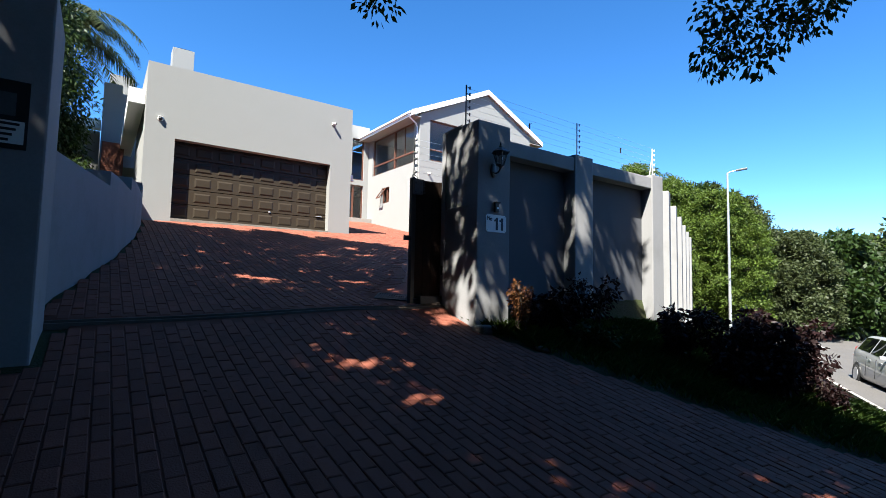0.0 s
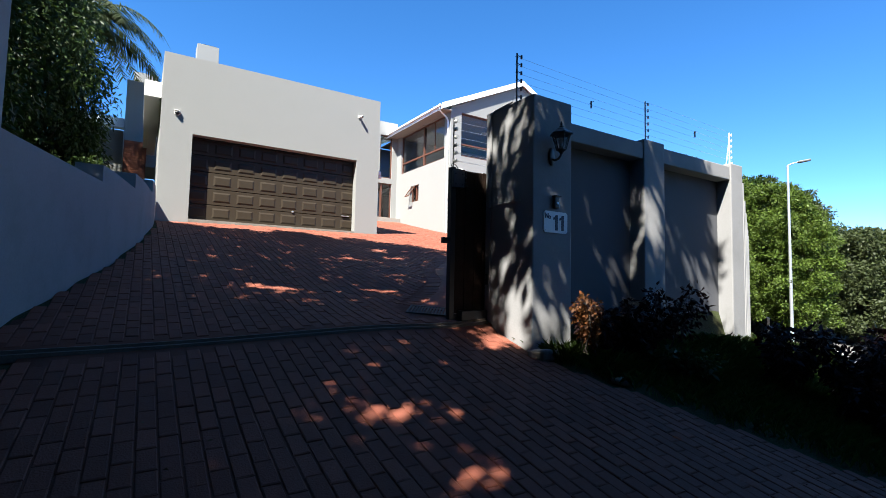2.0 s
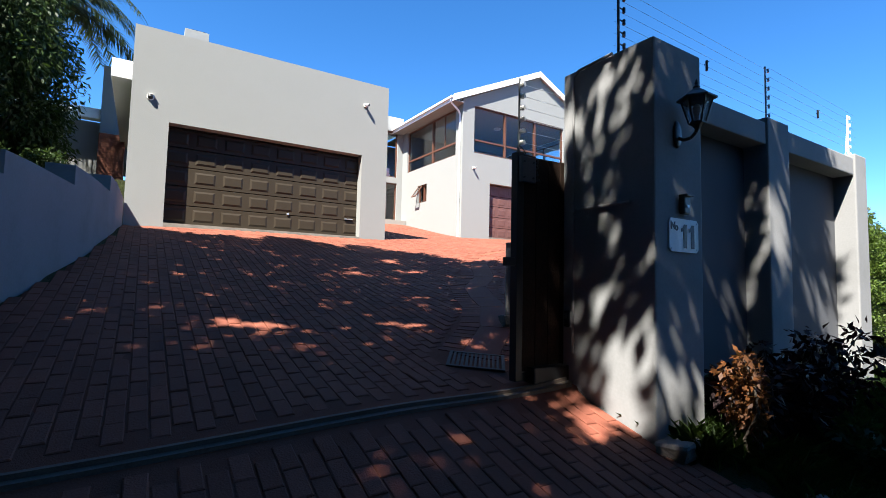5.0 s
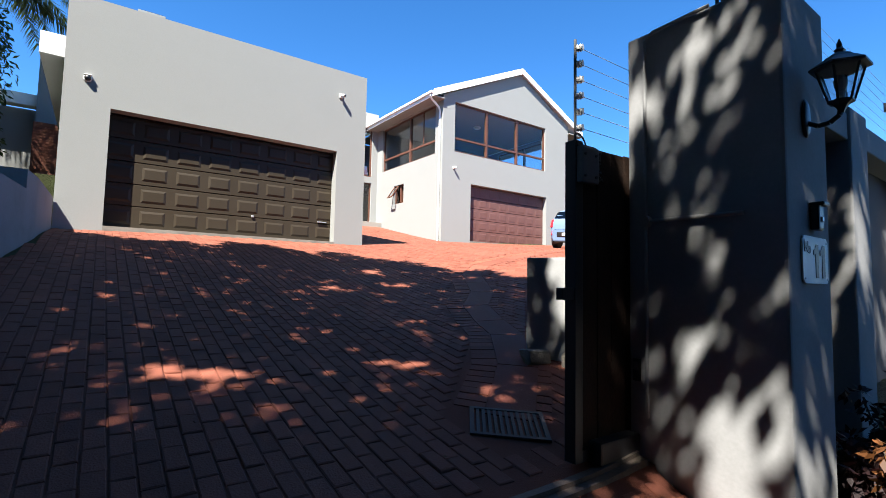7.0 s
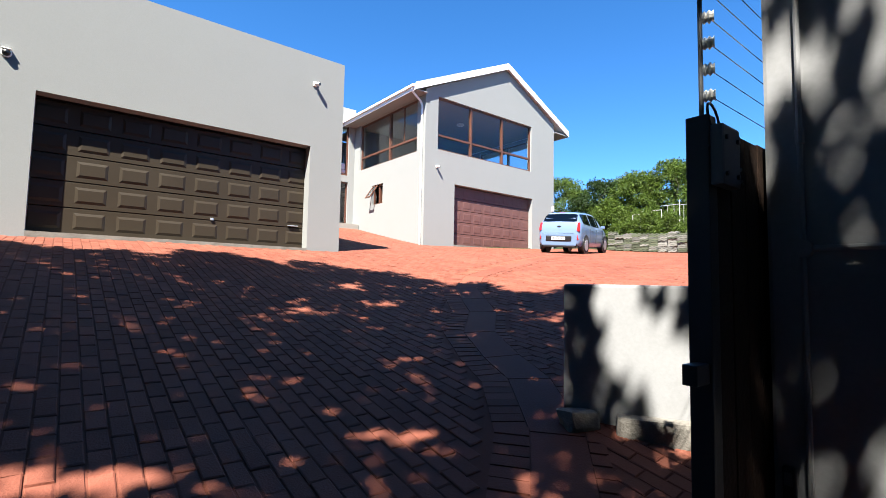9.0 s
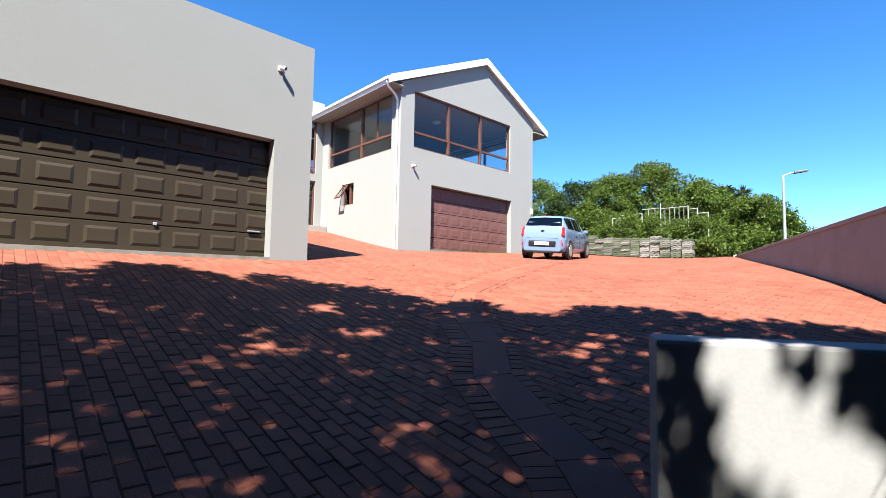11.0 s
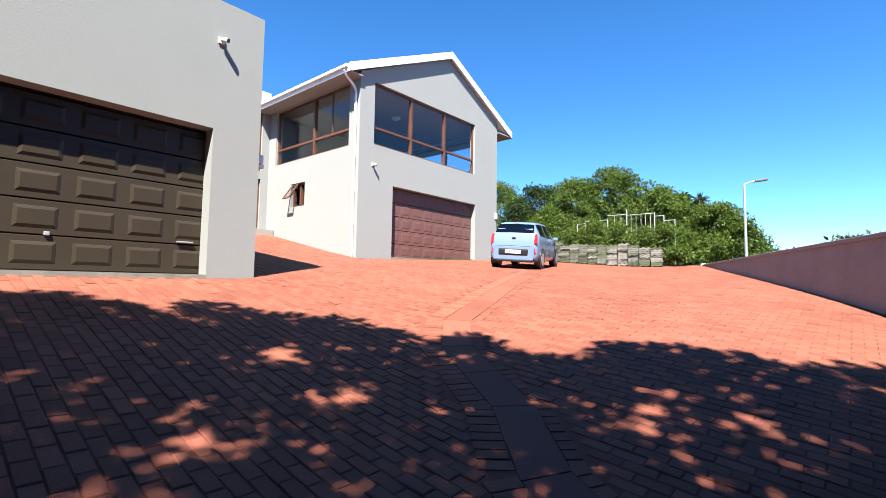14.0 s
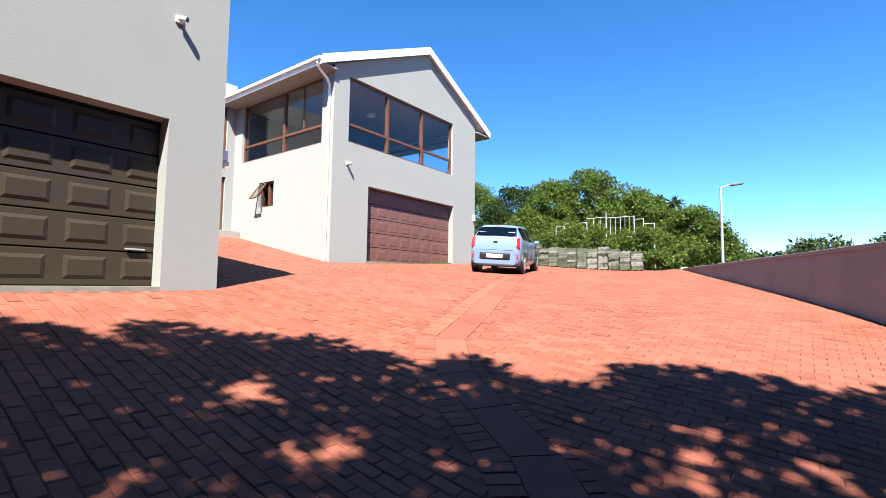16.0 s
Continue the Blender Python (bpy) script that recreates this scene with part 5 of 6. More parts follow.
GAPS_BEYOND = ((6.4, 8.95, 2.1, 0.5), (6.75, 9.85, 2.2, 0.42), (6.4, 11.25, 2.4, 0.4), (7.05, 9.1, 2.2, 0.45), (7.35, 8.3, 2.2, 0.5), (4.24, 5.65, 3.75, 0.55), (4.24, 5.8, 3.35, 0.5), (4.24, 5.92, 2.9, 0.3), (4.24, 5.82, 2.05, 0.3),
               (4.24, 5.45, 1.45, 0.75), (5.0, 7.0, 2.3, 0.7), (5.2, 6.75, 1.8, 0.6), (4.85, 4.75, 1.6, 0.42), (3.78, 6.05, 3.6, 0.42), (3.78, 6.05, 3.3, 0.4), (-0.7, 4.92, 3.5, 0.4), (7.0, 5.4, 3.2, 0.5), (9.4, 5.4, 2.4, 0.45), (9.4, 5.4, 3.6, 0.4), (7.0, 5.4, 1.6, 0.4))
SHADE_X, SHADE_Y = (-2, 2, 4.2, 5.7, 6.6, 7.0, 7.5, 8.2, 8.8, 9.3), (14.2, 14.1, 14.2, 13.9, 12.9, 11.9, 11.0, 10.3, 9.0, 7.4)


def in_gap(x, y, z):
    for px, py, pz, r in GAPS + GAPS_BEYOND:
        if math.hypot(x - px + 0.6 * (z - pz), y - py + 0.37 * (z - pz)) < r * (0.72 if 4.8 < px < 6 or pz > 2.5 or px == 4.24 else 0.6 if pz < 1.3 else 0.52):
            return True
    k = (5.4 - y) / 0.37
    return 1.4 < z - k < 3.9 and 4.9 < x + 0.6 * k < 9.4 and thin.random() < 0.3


def shade_spot(x, y, z):
    """Where the shadow of a bough falls on the ground."""
    h = z - 1.2
    for _ in range(3):
        h = z - gz(x + 0.6 * h, y + 0.37 * h)
    return x + 0.6 * h, y + 0.37 * h


def over_drive(sx, sy):
    return -1.5 < sx < 9.4 and -1.5 < sy < float(np.interp(sx, SHADE_X, SHADE_Y)) + 3.0


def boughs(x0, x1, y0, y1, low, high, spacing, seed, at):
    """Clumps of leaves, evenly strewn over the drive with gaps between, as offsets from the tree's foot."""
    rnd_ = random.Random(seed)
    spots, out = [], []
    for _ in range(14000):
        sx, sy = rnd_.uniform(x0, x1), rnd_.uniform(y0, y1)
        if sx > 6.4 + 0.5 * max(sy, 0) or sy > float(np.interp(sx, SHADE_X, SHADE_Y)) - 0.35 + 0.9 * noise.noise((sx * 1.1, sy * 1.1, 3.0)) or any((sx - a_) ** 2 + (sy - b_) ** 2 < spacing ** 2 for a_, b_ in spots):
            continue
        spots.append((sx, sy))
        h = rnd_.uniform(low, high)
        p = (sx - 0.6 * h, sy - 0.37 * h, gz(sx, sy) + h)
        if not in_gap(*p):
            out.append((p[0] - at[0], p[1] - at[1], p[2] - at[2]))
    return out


# large street trees whose shade dapples the drive
foot = (-8.5, -5.0, gz(-8.5, -5.0))
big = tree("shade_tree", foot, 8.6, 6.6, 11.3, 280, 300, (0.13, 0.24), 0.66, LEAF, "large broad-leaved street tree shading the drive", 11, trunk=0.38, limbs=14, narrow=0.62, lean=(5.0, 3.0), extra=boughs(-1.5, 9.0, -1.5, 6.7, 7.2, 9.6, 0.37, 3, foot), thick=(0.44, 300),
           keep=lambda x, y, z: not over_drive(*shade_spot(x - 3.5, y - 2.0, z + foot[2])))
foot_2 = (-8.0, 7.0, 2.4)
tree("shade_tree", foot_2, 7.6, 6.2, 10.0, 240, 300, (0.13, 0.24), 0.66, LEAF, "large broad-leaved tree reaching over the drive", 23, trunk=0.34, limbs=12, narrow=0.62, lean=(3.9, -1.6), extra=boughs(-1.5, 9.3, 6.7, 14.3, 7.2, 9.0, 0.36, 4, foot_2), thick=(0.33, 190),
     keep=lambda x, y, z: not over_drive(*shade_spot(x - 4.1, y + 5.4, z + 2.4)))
corner_tree = tree("shade_tree", (7.0, -5.6, gz(7.0, -5.6)), 4.2, 6.0, 9.6, 110, 220, (0.13, 0.24), 0.75, LEAF, "broad-leaved street tree with a low hanging bough", 37, trunk=0.28, limbs=6, narrow=0.62)
bough = [(4.08, 1.87, 3.52), (4.2, 1.78, 3.7), (4.35, 1.67, 3.55), (4.32, 1.7, 3.88), (4.54, 1.54, 3.77), (4.58, 1.51, 4.0), (4.73, 1.4, 3.88), (4.87, 1.3, 4.06), (4.43, 1.62, 4.2), (4.1, 1.85, 3.92), (4.73, 1.4, 4.35), (4.2, 1.78, 4.4),
         (1.78, 3.5, 3.98), (1.72, 3.4, 4.2), (1.9, 3.3, 4.4)]
tz = corner_tree.location.z
v, f = leaf_cloud([(x - 7.0, y + 5.6, z - tz) for x, y, z in bough], 0.2, 130, (0.045, 0.085), 41, droop=0.9, narrow=0.5, flat=0.9)
mesh_from("hanging_bough", v, f, LEAF, corner_tree, "small pointed leaves on a hanging bough")
for k, (tip, start) in enumerate((((-2.5, 7.2, 4.3 - tz), (0, 0, 4.6)), ((-5.1, 9.0, 4.5 - tz), (-2.3, 6.8, 5.4)))):
    bm = bmesh.new()
    limb(bm, start, tip, 0.06, 0.012, 77 + k, wander=0.08)
    part("limb", bm, BARK, corner_tree)

# unseen copies of the street tree, added to cut sky light from behind
for x, y, r in ((-20, 2, 0), (-17, -13, 40), (-3, -19, 100), (13, -17, 150), (-22, 14, -30)):
    copy_thing(big, pose(x, y, gz(x, y), 0, 0, r))
# Two plain walls out of view, added to hold back low sky light.
opposite = part("sky_screen_south", cubed(-16, 40, -15.9, -15.5, -2, 7.0), WALL_GREY)
tagged(opposite, "unseen plain wall added to block sky light", "wall", kind="structure")

west = part("sky_screen_west", cubed(-16.4, -16, -15.9, 5.2, -2, 7.0), WALL_GREY)
tagged(west, "unseen plain wall added against western sky light", "wall", kind="structure")

# shrubs growing through the railing
for k, (x, y, r, h) in enumerate(((22.35, 13.3, 0.45, 1.5), (22.4, 14.2, 0.5, 1.5), (22.45, 15.2, 0.45, 1.7), (22.5, 16.2, 0.5, 1.8), (22.6, 17.2, 0.5, 1.3), (21.9, 12.75, 0.4, 0.7), (23.3, 15.0, 0.6, 1.4))):
    tree("hedge_shrub", on_ground(x, y), r, 0.35, h, 26, 110, (0.06, 0.13), 0.26, LEAF_BRIGHT, "leafy shrub growing behind the stacked tiles", 400 + k, trunk=0.03, limbs=3)

# trees and hedge beyond the yard
spots = ((26.6, 24.4, 3.2, 9.6), (27.2, 21.4, 2.8, 9.1), (26.4, 18.9, 2.5, 9.0), (27.2, 16.9, 2.6, 9.5), (27.0, 14.7, 2.2, 8.2), (27.6, 12.6, 2.1, 7.3), (28.0, 11.7, 1.6, 6.6), (24.6, 19.5, 1.6, 7.4), (24.5, 15.8, 1.2, 6.4),
         (24.4, 13.2, 1.0, 5.8), (24.6, 17.4, 1.1, 6.6))
for k, (x, y, r, top) in enumerate(spots):
    b = gz(x, y)
    tree("hedge_tree", (x, y, b), r, max(0.5, (top - b) * 0.12), top - b - 0.4, 150 + int(r * 75), 130, (0.07, 0.17), 0.36, LEAF_BRIGHT if k != 1 else LEAF, "dense leafy green tree beyond the yard", 50 + k, trunk=0.12, limbs=6, flat=0.75)
for k, (x, y, r, top, m_) in enumerate(((31.5, 15.5, 3.2, 8.6, LEAF), (34.5, 14.4, 2.6, 8.0, LEAF_DUSTY), (35, 19.5, 4.2, 8.8, LEAF), (37, 17, 3.2, 6.0, LEAF_BRIGHT), (46, 7.5, 3.4, 6.9, LEAF_DUSTY), (50, 11.0, 3.6, 6.0, LEAF_BRIGHT),
                                        (47, 21.5, 4.0, 7.5, LEAF), (57, 14.5, 4.4, 6.6, LEAF), (42, 25, 5, 9.5, LEAF), (54, 24, 5, 8, LEAF_DUSTY), (64, 17.5, 5, 7.4, LEAF_BRIGHT), (66, 9, 5.5, 7.6, LEAF), (33.0, 17.0, 2.4, 6.5, LEAF_DUSTY), (58, 5, 4, 6.4, LEAF),
                                        (43, 18.8, 2.8, 5.2, LEAF_DUSTY), (38.5, 13.7, 2.6, 5.9, LEAF), (62, 2.0, 3.4, 8.6, LEAF), (70, -1.5, 3.6, 10.0, LEAF), (74, 8.5, 3.6, 8.6, LEAF_DUSTY), (36.5, 11.6, 2.2, 5.6, LEAF_DUSTY), (41, 10.6, 2.8, 5.6, LEAF))):
    b = gz(x, y)
    tree("roadside_tree", (x, y, b), r, max(0.4, (top - b) * 0.1), top - b - 0.5, 120 if x > 40 else 260, 90 if x > 40 else 120, (0.25, 0.5) if x > 40 else (0.13, 0.27), 0.9 if x > 40 else 0.52, m_, "leafy tree on the far side of the road", 90 + k, trunk=0.18, limbs=6, flat=0.75)
for k, (x, y, z, r) in enumerate(((30.0, 13.74, 7.6, 0.6), (30.5, 12.9, 7.1, 0.6), (30.6, 12.3, 6.6, 0.6))):
    p = thing("spiky_palm", (x, y, gz(x, y)), "spiky-leaved palm rising above the trees", "palm")
    hz = z - gz(x, y)
    bm = bmesh.new()
    limb(bm, (0, 0, 0), (0, 0, hz), 0.14, 0.1, k)
    part("trunk", bm, BARK, p)
    rng = np.random.default_rng(k)
    n = 90
    d = rng.normal(size=(n, 3))
    d[:, 2] = np.abs(d[:, 2]) * 0.9 - 0.25
    d /= np.linalg.norm(d, axis=1)[:, None]
    sd = np.cross(d, [0, 0, 1])
    sd /= np.linalg.norm(sd, axis=1)[:, None]
    o = np.array([0, 0, hz])
    v = np.stack([o + d * 0.1, o + d * r * 0.4 + sd * 0.05, o + d * r - np.array([0, 0, 0.25]) * rng.random((n, 1)), o + d * r * 0.4 - sd * 0.05], 1)
    mesh_from("crown", v.reshape(-1, 3), np.arange(n * 4).reshape(n, 4), LEAF_DUSTY, p)

# garden tree and palm beside the garage
tree("garden_tree", (-2.85, 18.2, 3.6), 2.1, 0.6, 7.6, 340, 300, (0.09, 0.2), 0.62, LEAF, "dense weeping fine-leaved tree over the garden wall", 201, trunk=0.14, limbs=10, narrow=0.34, flat=1.2, droop=0.9)
tree("garden_tree", (-2.9, 11.6, 2.4), 1.4, 0.8, 5.6, 120, 260, (0.10, 0.22), 0.55, LEAF, "dark bushy tree behind the garden wall", 207, trunk=0.12, limbs=8, narrow=0.3, flat=1.1, droop=0.7)
# Garden foliage carried on leftward, added mainly to block sky light from the west.
for k, (x, y, r, lo, hi) in enumerate(((-4.4, 9.2, 2.2, 1.0, 6.6), (-4.6, 13.2, 2.4, 1.0, 7.4), (-5.5, 17.5, 2.6, 1.0, 7.0))):
    tree("garden_tree", (x, y, 2.4), r, lo, hi, 190, 300, (0.12, 0.24), 0.65, LEAF, "dark dense garden tree added to block western light", 215 + k, trunk=0.13, limbs=6, flat=0.9)
# Tall trees never in view, placed to shade the garden foliage.
for k, (x, y) in enumerate(((-9.3, 13.0), (-8.8, 17.5), (-9.5, 22.0))):
    tree("garden_tree", (x, y, 2.4), 3.0, 2.5, 11.0, 210, 230, (0.14, 0.26), 0.75, LEAF, "unseen tall tree added to shade the garden", 260 + k, trunk=0.2, limbs=8, flat=0.9)
# Low dense hedges outside the view, added to shut out light near the horizon.
for k, (x, y, r, hi) in enumerate(((-7.5, 1.5, 2.4, 6.2), (-10.5, -2.5, 2.6, 6.4), (-6.5, -9.5, 2.6, 6.0), (-1.0, -11.5, 2.6, 6.2), (5.5, -11.5, 2.6, 6.0))):
    tree("street_hedge", (x, y, gz(x, y)), r, 0.4, hi, 120, 170, (0.16, 0.3), 0.75, LEAF, "unseen dense hedge tree added to block sky light", 240 + k, trunk=0.13, limbs=5, flat=0.9)
for k, (x, y, r, h) in enumerate(((-0.75, 16.4, 0.5, 1.5), (-0.55, 20.4, 0.6, 1.6), (-1.5, 16.6, 0.6, 1.5))):
    tree("garden_shrub", (x, y, 3.6), r, 0.2, h * 0.7, 22, 90, (0.06, 0.12), 0.28, LEAF, "leafy green garden shrub beside the garage", 230 + k, trunk=0.03, limbs=3)
palm = thing("palm_tree", (-1.9, 21.6, 4.3), "feather palm with arching fronds", "palm")
bm = bmesh.new()
limb(bm, (0, 0, -0.2), (0.1, 0, 6.3), 0.2, 0.15, 3, wander=0.03)
part("trunk", bm, BARK, palm)
rnd = random.Random(8)
for k in range(26):
    a = k * math.tau / 26 + rnd.uniform(-0.15, 0.15)
    lift, reach = rnd.uniform(0.2, 1.5), rnd.uniform(2.5, 3.2)
    vs_, fs_ = [], []
    spine = []
    for i in range(25):
        t = i / 24
        spine.append(Vector((0.1 + math.cos(a) * reach * t, math.sin(a) * reach * t, 6.35 + lift * 1.6 * t - (1.6 + lift) * t * t)))
    for i in range(1, 25):
        d = (spine[i] - spine[i - 1]).normalized()
        s = d.cross(Vector((0, 0, 1))).normalized()
        for sg in (-1, 1):
            for _ in range(5):
                ln = 0.62 * math.sin(min(1, 0.25 + i / 24) * math.pi * 0.85) + 0.12
                o = spine[i - 1].lerp(spine[i], rnd.random())
                tip = o + (s * sg * 0.75 + d * 0.55 + Vector((0, 0, rnd.uniform(-0.75, -0.1)))) * ln
                w = d * 0.022
                m0 = len(vs_)
                vs_ += [o - w, o + w, tip]
                fs_.append((m0, m0 + 1, m0 + 2))
    fr = raw("frond", vs_, fs_, LEAF_DUSTY, palm)
    bm = bmesh.new()
    for i in range(0, 24, 4):
        rod(bm, spine[i], spine[min(24, i + 4)], 0.018 * (1 - i / 26), 0.018 * (1 - (i + 4) / 30), 5)
    part("rib", bm, LEAF_DUSTY, fr)


# ---- planting bed along the street wall ----
def shrub(at, radius, height, count, mat_, label, seed, size=(0.05, 0.12), twigs=7):
    s = thing("bed_shrub", at, label, "shrub")
    rnd = random.Random(seed)
    pts = []
    for k in range(twigs):
        a, r = rnd.uniform(0, math.tau), radius * math.sqrt(rnd.random())
        tip = (r * math.cos(a), r * math.sin(a), height * rnd.uniform(0.55, 1.0))
        bm = bmesh.new()
        limb(bm, (0.15 * tip[0], 0.15 * tip[1], -0.05), tip, 0.012, 0.005, seed * 31 + k, bends=4)
        part("stem", bm, BARK, s)
        for t in (0.55, 0.8, 1.0):
            pts.append((tip[0] * t, tip[1] * t, tip[2] * t))
    v, f = leaf_cloud(pts, radius * 0.33, count, size, seed, narrow=0.45, droop=0.5, flat=0.8)
    mesh_from("foliage", v, f, mat_, s)
    return s


BED = ((4.80, 4.74, 0.2, 0.85, 20, LEAF_ORANGE, "low shrub with orange-red leaves beside the pillar"), (5.25, 4.85, 0.35, 0.5, 45, LEAF_RED, "dark maroon-leaved shrub against the wall"),
       (5.75, 4.8, 0.4, 0.6, 45, LEAF_RED, "dark maroon-leaved shrub against the wall"), (6.35, 4.9, 0.45, 1.0, 14, LEAF_RED, "thin dark-leaved shrub against the wall"),
       (5.7, 4.3, 0.4, 0.28, 30, LEAF, "low dark green shrub in the bed"),
       (7.2, 3.8, 0.45, 0.75, 30, LEAF_RED, "tall dark maroon-leaved shrub in the bed"), (7.7, 3.2, 0.6, 0.95, 55, LEAF_RED, "tall dark maroon-leaved shrub in the bed"),
       (7.1, 2.8, 0.5, 0.5, 50, LEAF_RED, "low dark maroon-leaved shrub in the bed"), (7.55, 2.75, 0.55, 0.95, 60, LEAF_RED, "tall dark maroon-leaved shrub in the bed"), (8.5, 2.75, 0.35, 0.8, 22, LEAF_RED, "leggy dark maroon-leaved shrub in the bed"),
       (8.25, 2.2, 0.3, 0.55, 22, LEAF_RED, "leggy shrub with reddish leaves"))
for k, (x, y, r, h, n, m_, lab) in enumerate(BED):
    shrub(on_ground(x, y), r, h, int(n * 2.3), m_, lab, 300 + k, twigs=8 if r > 0.3 else 6, size=(0.05, 0.12) if r > 0.3 else (0.035, 0.075))


def grass_patch(name, n, place, length, seed, label):
    rng = np.random.default_rng(seed)
    x, y = place(rng, n)
    z = ground(x, y)
    a = rng.uniform(0, math.tau, n)
    ln = rng.uniform(length[0], length[1], n)
    lean = rng.uniform(0.1, 0.8, n)
    w = 0.0025 + 0.003 * rng.random(n)
    o = np.stack([x, y, z - 0.01], 1)
    side_ = np.stack([-np.sin(a), np.cos(a), np.zeros(n)], 1) * w[:, None]
    out = np.stack([np.cos(a) * lean, np.sin(a) * lean, np.ones(n)], 1)
    mid = o + out * (ln * 0.55)[:, None]
    tip = o + out * ln[:, None] + np.stack([np.cos(a), np.sin(a), -0.6 * np.ones(n)], 1) * (lean * ln * 0.5)[:, None]
    v = np.stack([o - side_, o + side_, mid + side_ * 0.6, tip, mid - side_ * 0.6], 1)
    ob = mesh_from(name, v.reshape(-1, 3), np.arange(n * 5).reshape(n, 5), GRASS, None)
    return tagged(ob, label, "grass", kind="stuff")


def bed_place(rng, n):
    y = rng.uniform(0.2, 5.4, n * 3)
    edge = np.interp(y, [p[1] for p in BED_EDGE[::-1]], [p[0] for p in BED_EDGE[::-1]])
    x = edge + 0.05 + rng.random(n * 3) ** 0.8 * 8
    kerb_y = np.interp(x, [p[0] for p in NEAR_KERB], [p[1] for p in NEAR_KERB])
    ok = (y > kerb_y + 0.2)
    return x[ok][:n], y[ok][:n]


xy = bed_place(np.random.default_rng(4), 42000)
grass_patch("grass", len(xy[0]), lambda rng, n: xy, (0.05, 0.2), 4, "shaggy green grass on the verge")


def side_place(rng, n):
    t = rng.random(n)
    s = rng.uniform(0.5, 3.2, n)
    return 9.7 + 12.7 * t + 0.42 * s, 5.9 + 5.85 * t - 0.9 * s


grass_patch("grass", 22000, side_place, (0.05, 0.18), 6, "bright sunlit grass along the boundary wall")
tuft = ((4.5, 4.9), (4.8, 4.85), (5.02, 4.65), (4.7, 4.5))
grass_patch("grass_tuft", 420, lambda rng, n: (np.array([tuft[i % 4][0] for i in range(n)]) + rng.normal(0, 0.07, n), np.array([tuft[i % 4][1] for i in range(n)]) + rng.normal(0, 0.07, n)), (0.10, 0.28), 9, "feathery weeds at the foot of the pillar")

board = thing("estate_sign", on_ground(8.15, 4.45), "black estate agent board on a stake", "sign", 28)
part("board", cubed(-0.24, 0.24, -0.008, 0.008, 0.18, 0.72, bevel=0.002), BLACK_PLASTIC, board)
part("stake", cubed(0.2, 0.22, 0.008, 0.03, -0.2, 0.7), GREY_STEEL, board)
bm = bmesh.new()
for k in range(14):
    a0, a1 = 0.6 + k * 0.36, 0.6 + (k + 1) * 0.36
    rod(bm, (0.14 + 0.075 * math.cos(a0), -0.011, 0.29 + 0.075 * math.sin(a0)), (0.14 + 0.075 * math.cos(a1), -0.011, 0.29 + 0.075 * math.sin(a1)), 0.006, sides=5)
part("emblem_ring", bm, CERAMIC, board, "pale round emblem")
for k, (x0, x1, z) in enumerate(((-0.03, 0.05, 0.56), (-0.1, 0.16, 0.51), (0.1, 0.18, 0.28))):
    part("text_bar", cubed(x0, x1, -0.0105, -0.008, z, z + 0.02), CERAMIC, board)
litter = thing("fallen_leaves", (0, 0, 0), "scattered dry leaves on the paving", "leaves", kind="stuff")
rng = np.random.default_rng(77)
lx, ly = rng.uniform(-0.5, 9, 420), rng.uniform(0, 14, 420)
ok = paved(lx, ly)
lx, ly = lx[ok], ly[ok]
cs = np.stack([lx, ly, ground(lx, ly) + 0.006], 1)
v, f = leaf_cloud(cs, 0.004, 1, (0.02, 0.05), 5, flat=0.1)
v[:, 2] = ground(v[:, 0], v[:, 1]) + 0.004 + np.abs(rng.normal(0, 0.004, len(v)))
mesh_from("leaf", v, f, LEAF_ORANGE, litter, kind="stuff")

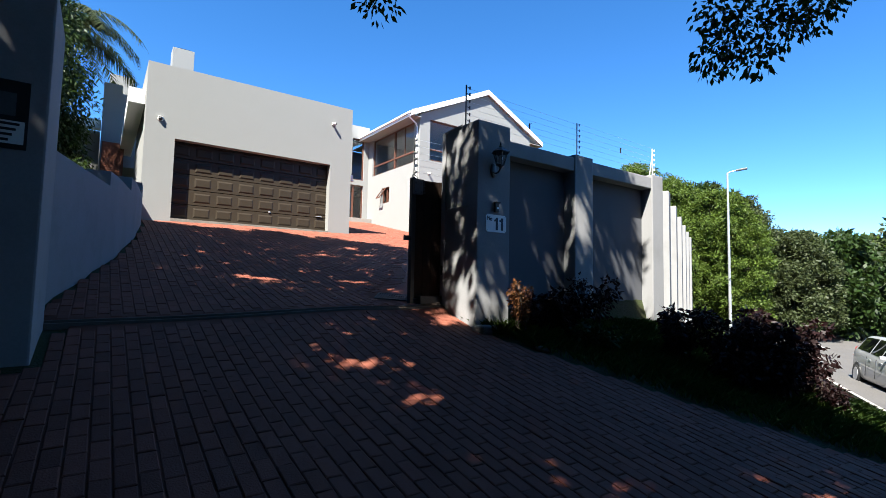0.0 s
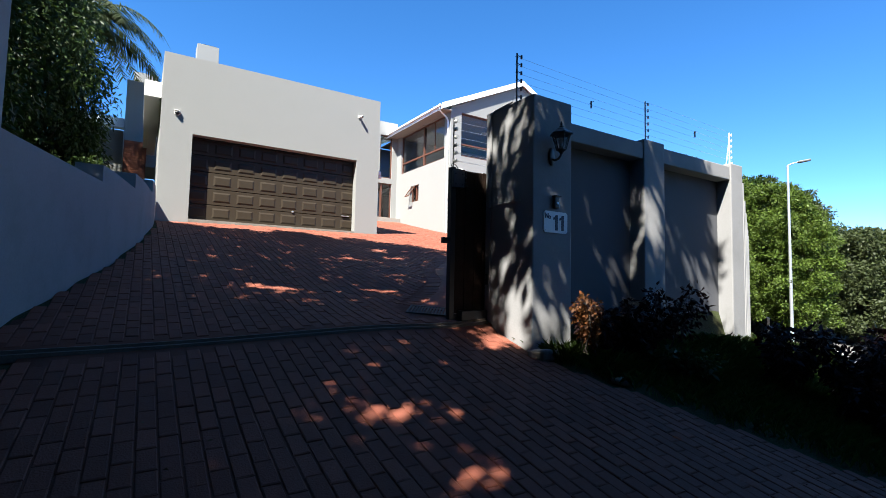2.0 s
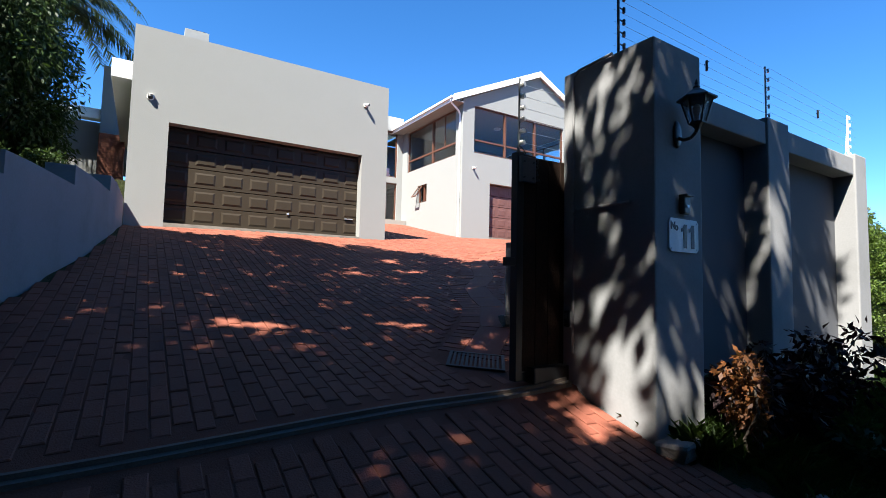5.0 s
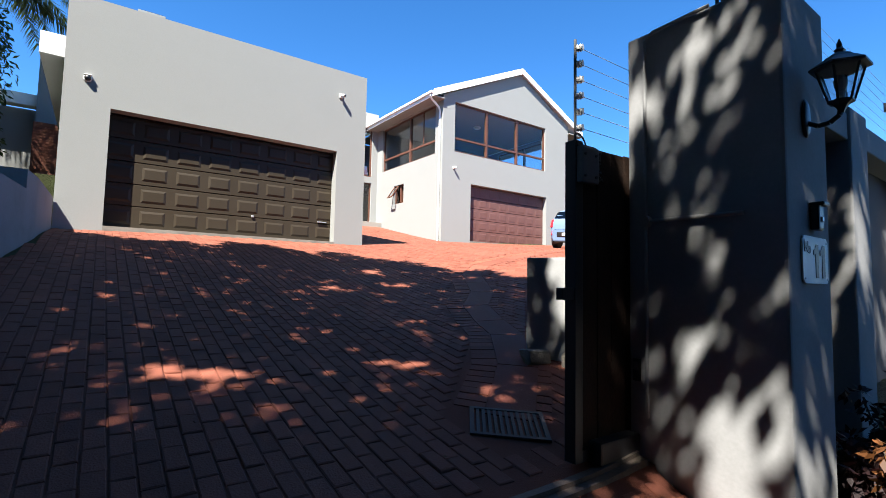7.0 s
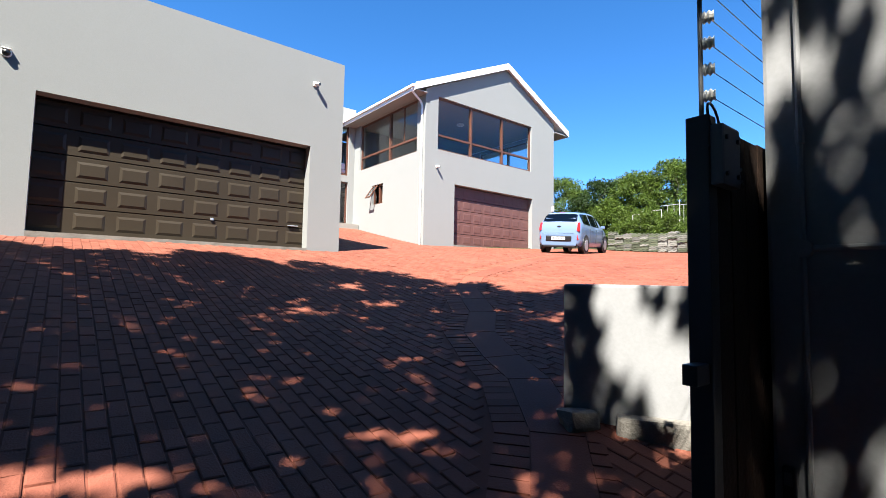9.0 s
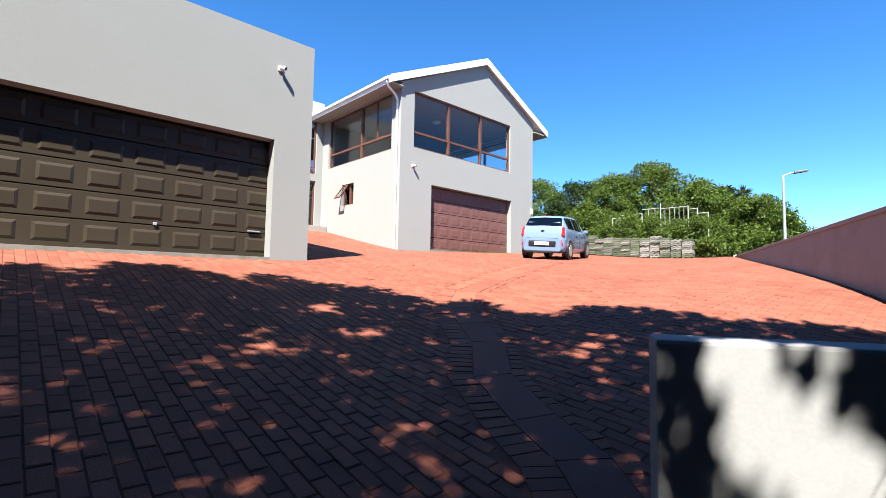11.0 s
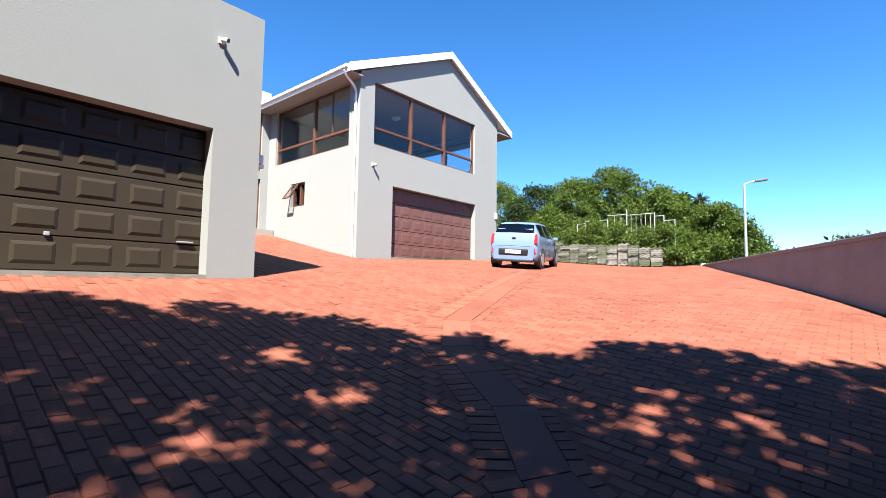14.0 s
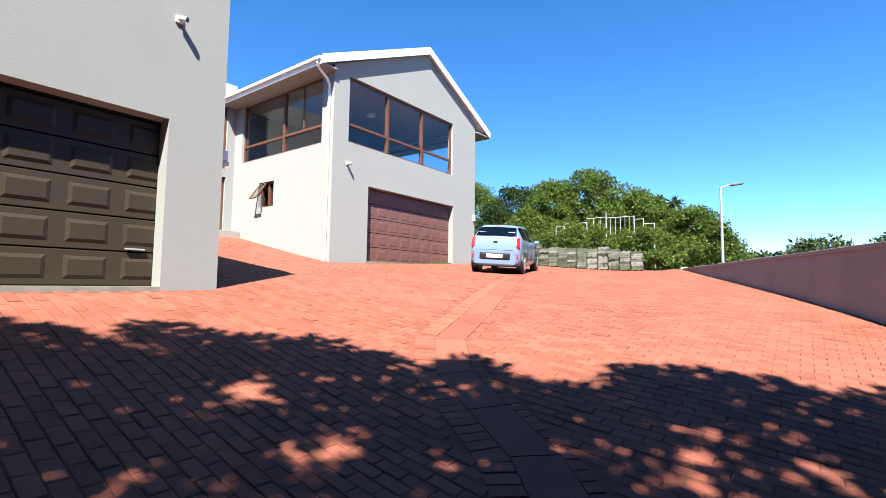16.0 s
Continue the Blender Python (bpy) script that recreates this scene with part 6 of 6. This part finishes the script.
# ---- paving, last: pieces of the drive ----
def paver_field():
    L, W, J = 0.222, 0.111, 0.008
    xs = np.arange(-4.6, 23.4, W)
    quads = []
    for i, x in enumerate(xs):
        ys = np.arange(-5.0 + (i % 2) * L / 2, 25, L)
        quads.append(np.stack([np.full_like(ys, x), ys], 1))
    c = np.concatenate(quads)
    rng = np.random.default_rng(5)
    cx, cy = c[:, 0], c[:, 1]
    keep = paved(cx, cy) & paved(cx + 0.05, cy) & paved(cx - 0.05, cy) & paved(cx, cy + 0.1) & paved(cx, cy - 0.1)
    d = polyline_offset(cx, cy, DRAIN)
    keep &= ~((d > -0.46) & (d < 0.30))
    keep &= ~((np.abs(cy - 5.93) < 0.185) & (cx < 4.3) & (cx > -0.7))
    keep &= ~((np.abs(cx - 3.8) < 0.36) & (np.abs(cy - 6.62) < 0.34))
    c = c[keep]
    cx, cy = c[:, 0], c[:, 1]
    n = len(c)
    hx, hy = W / 2 - J / 2, L / 2 - J / 2
    tilt = rng.normal(0, 0.0016, (n, 4))
    lift = rng.normal(0, 0.002, n)
    corners = [(-1, -1), (1, -1), (1, 1), (-1, 1)]
    verts = np.zeros((n, 12, 3))
    for k, (a, b) in enumerate(corners):
        for ring, (ins, dz) in enumerate(((0.007, 0.0), (0.0, -0.005), (0.0, -0.03))):
            x = cx + a * (hx - ins) + rng.normal(0, 0.0013, n)
            y = cy + b * (hy - ins) + rng.normal(0, 0.0013, n)
            verts[:, ring * 4 + k, 0], verts[:, ring * 4 + k, 1] = x, y
            verts[:, ring * 4 + k, 2] = ground(x, y) + lift + tilt[:, k] + dz
    faces = [(0, 1, 2, 3)]
    for r in (0, 4):
        faces += [(r + k, r + 4 + k, r + 4 + (k + 1) % 4, r + (k + 1) % 4) for k in range(4)]
    return verts, faces, cx, cy


pv, pf, pcx, pcy = paver_field()
single = np.where((pcx > 2.0) & (pcx < 4.6) & (pcy > 8.6) & (pcy < 11.6))[0][:280]
mask = np.ones(len(pv), bool)
mask[single] = False
rest = pv[mask]
index = (np.arange(len(rest))[:, None, None] * 12 + np.array(pf)[None]).reshape(-1, 4)
field = raw("paver_field", rest.reshape(-1, 3).tolist(), index.tolist(), PAVER, bed_sheet)
tagged(field, kind="stuff")
shape = bpy.data.meshes.new("paver")
bmp = cubed(-0.052, 0.052, -0.1075, 0.1075, -0.03, 0.0)
bmesh.ops.bevel(bmp, geom=[e for e in bmp.edges if all(v.co.z > -0.001 for v in e.verts)], offset=0.006, segments=1, affect="EDGES")
bmesh.ops.recalc_face_normals(bmp, faces=bmp.faces[:])
bmp.to_mesh(shape)
bmp.free()
shape.materials.append(PAVER_PIECE)
for k in single:
    ob = new("paver", shape)
    ob.parent = bed_sheet
    x, y = pcx[k], pcy[k]
    z = gz(x, y)
    nrm = Vector((z - gz(x + 0.1, y), z - gz(x, y + 0.1), 0.1)).normalized()
    ob.matrix_world = Matrix.Translation((x, y, z + random.gauss(0, 0.002))) @ Vector((0, 0, 1)).rotation_difference(nrm).to_matrix().to_4x4()
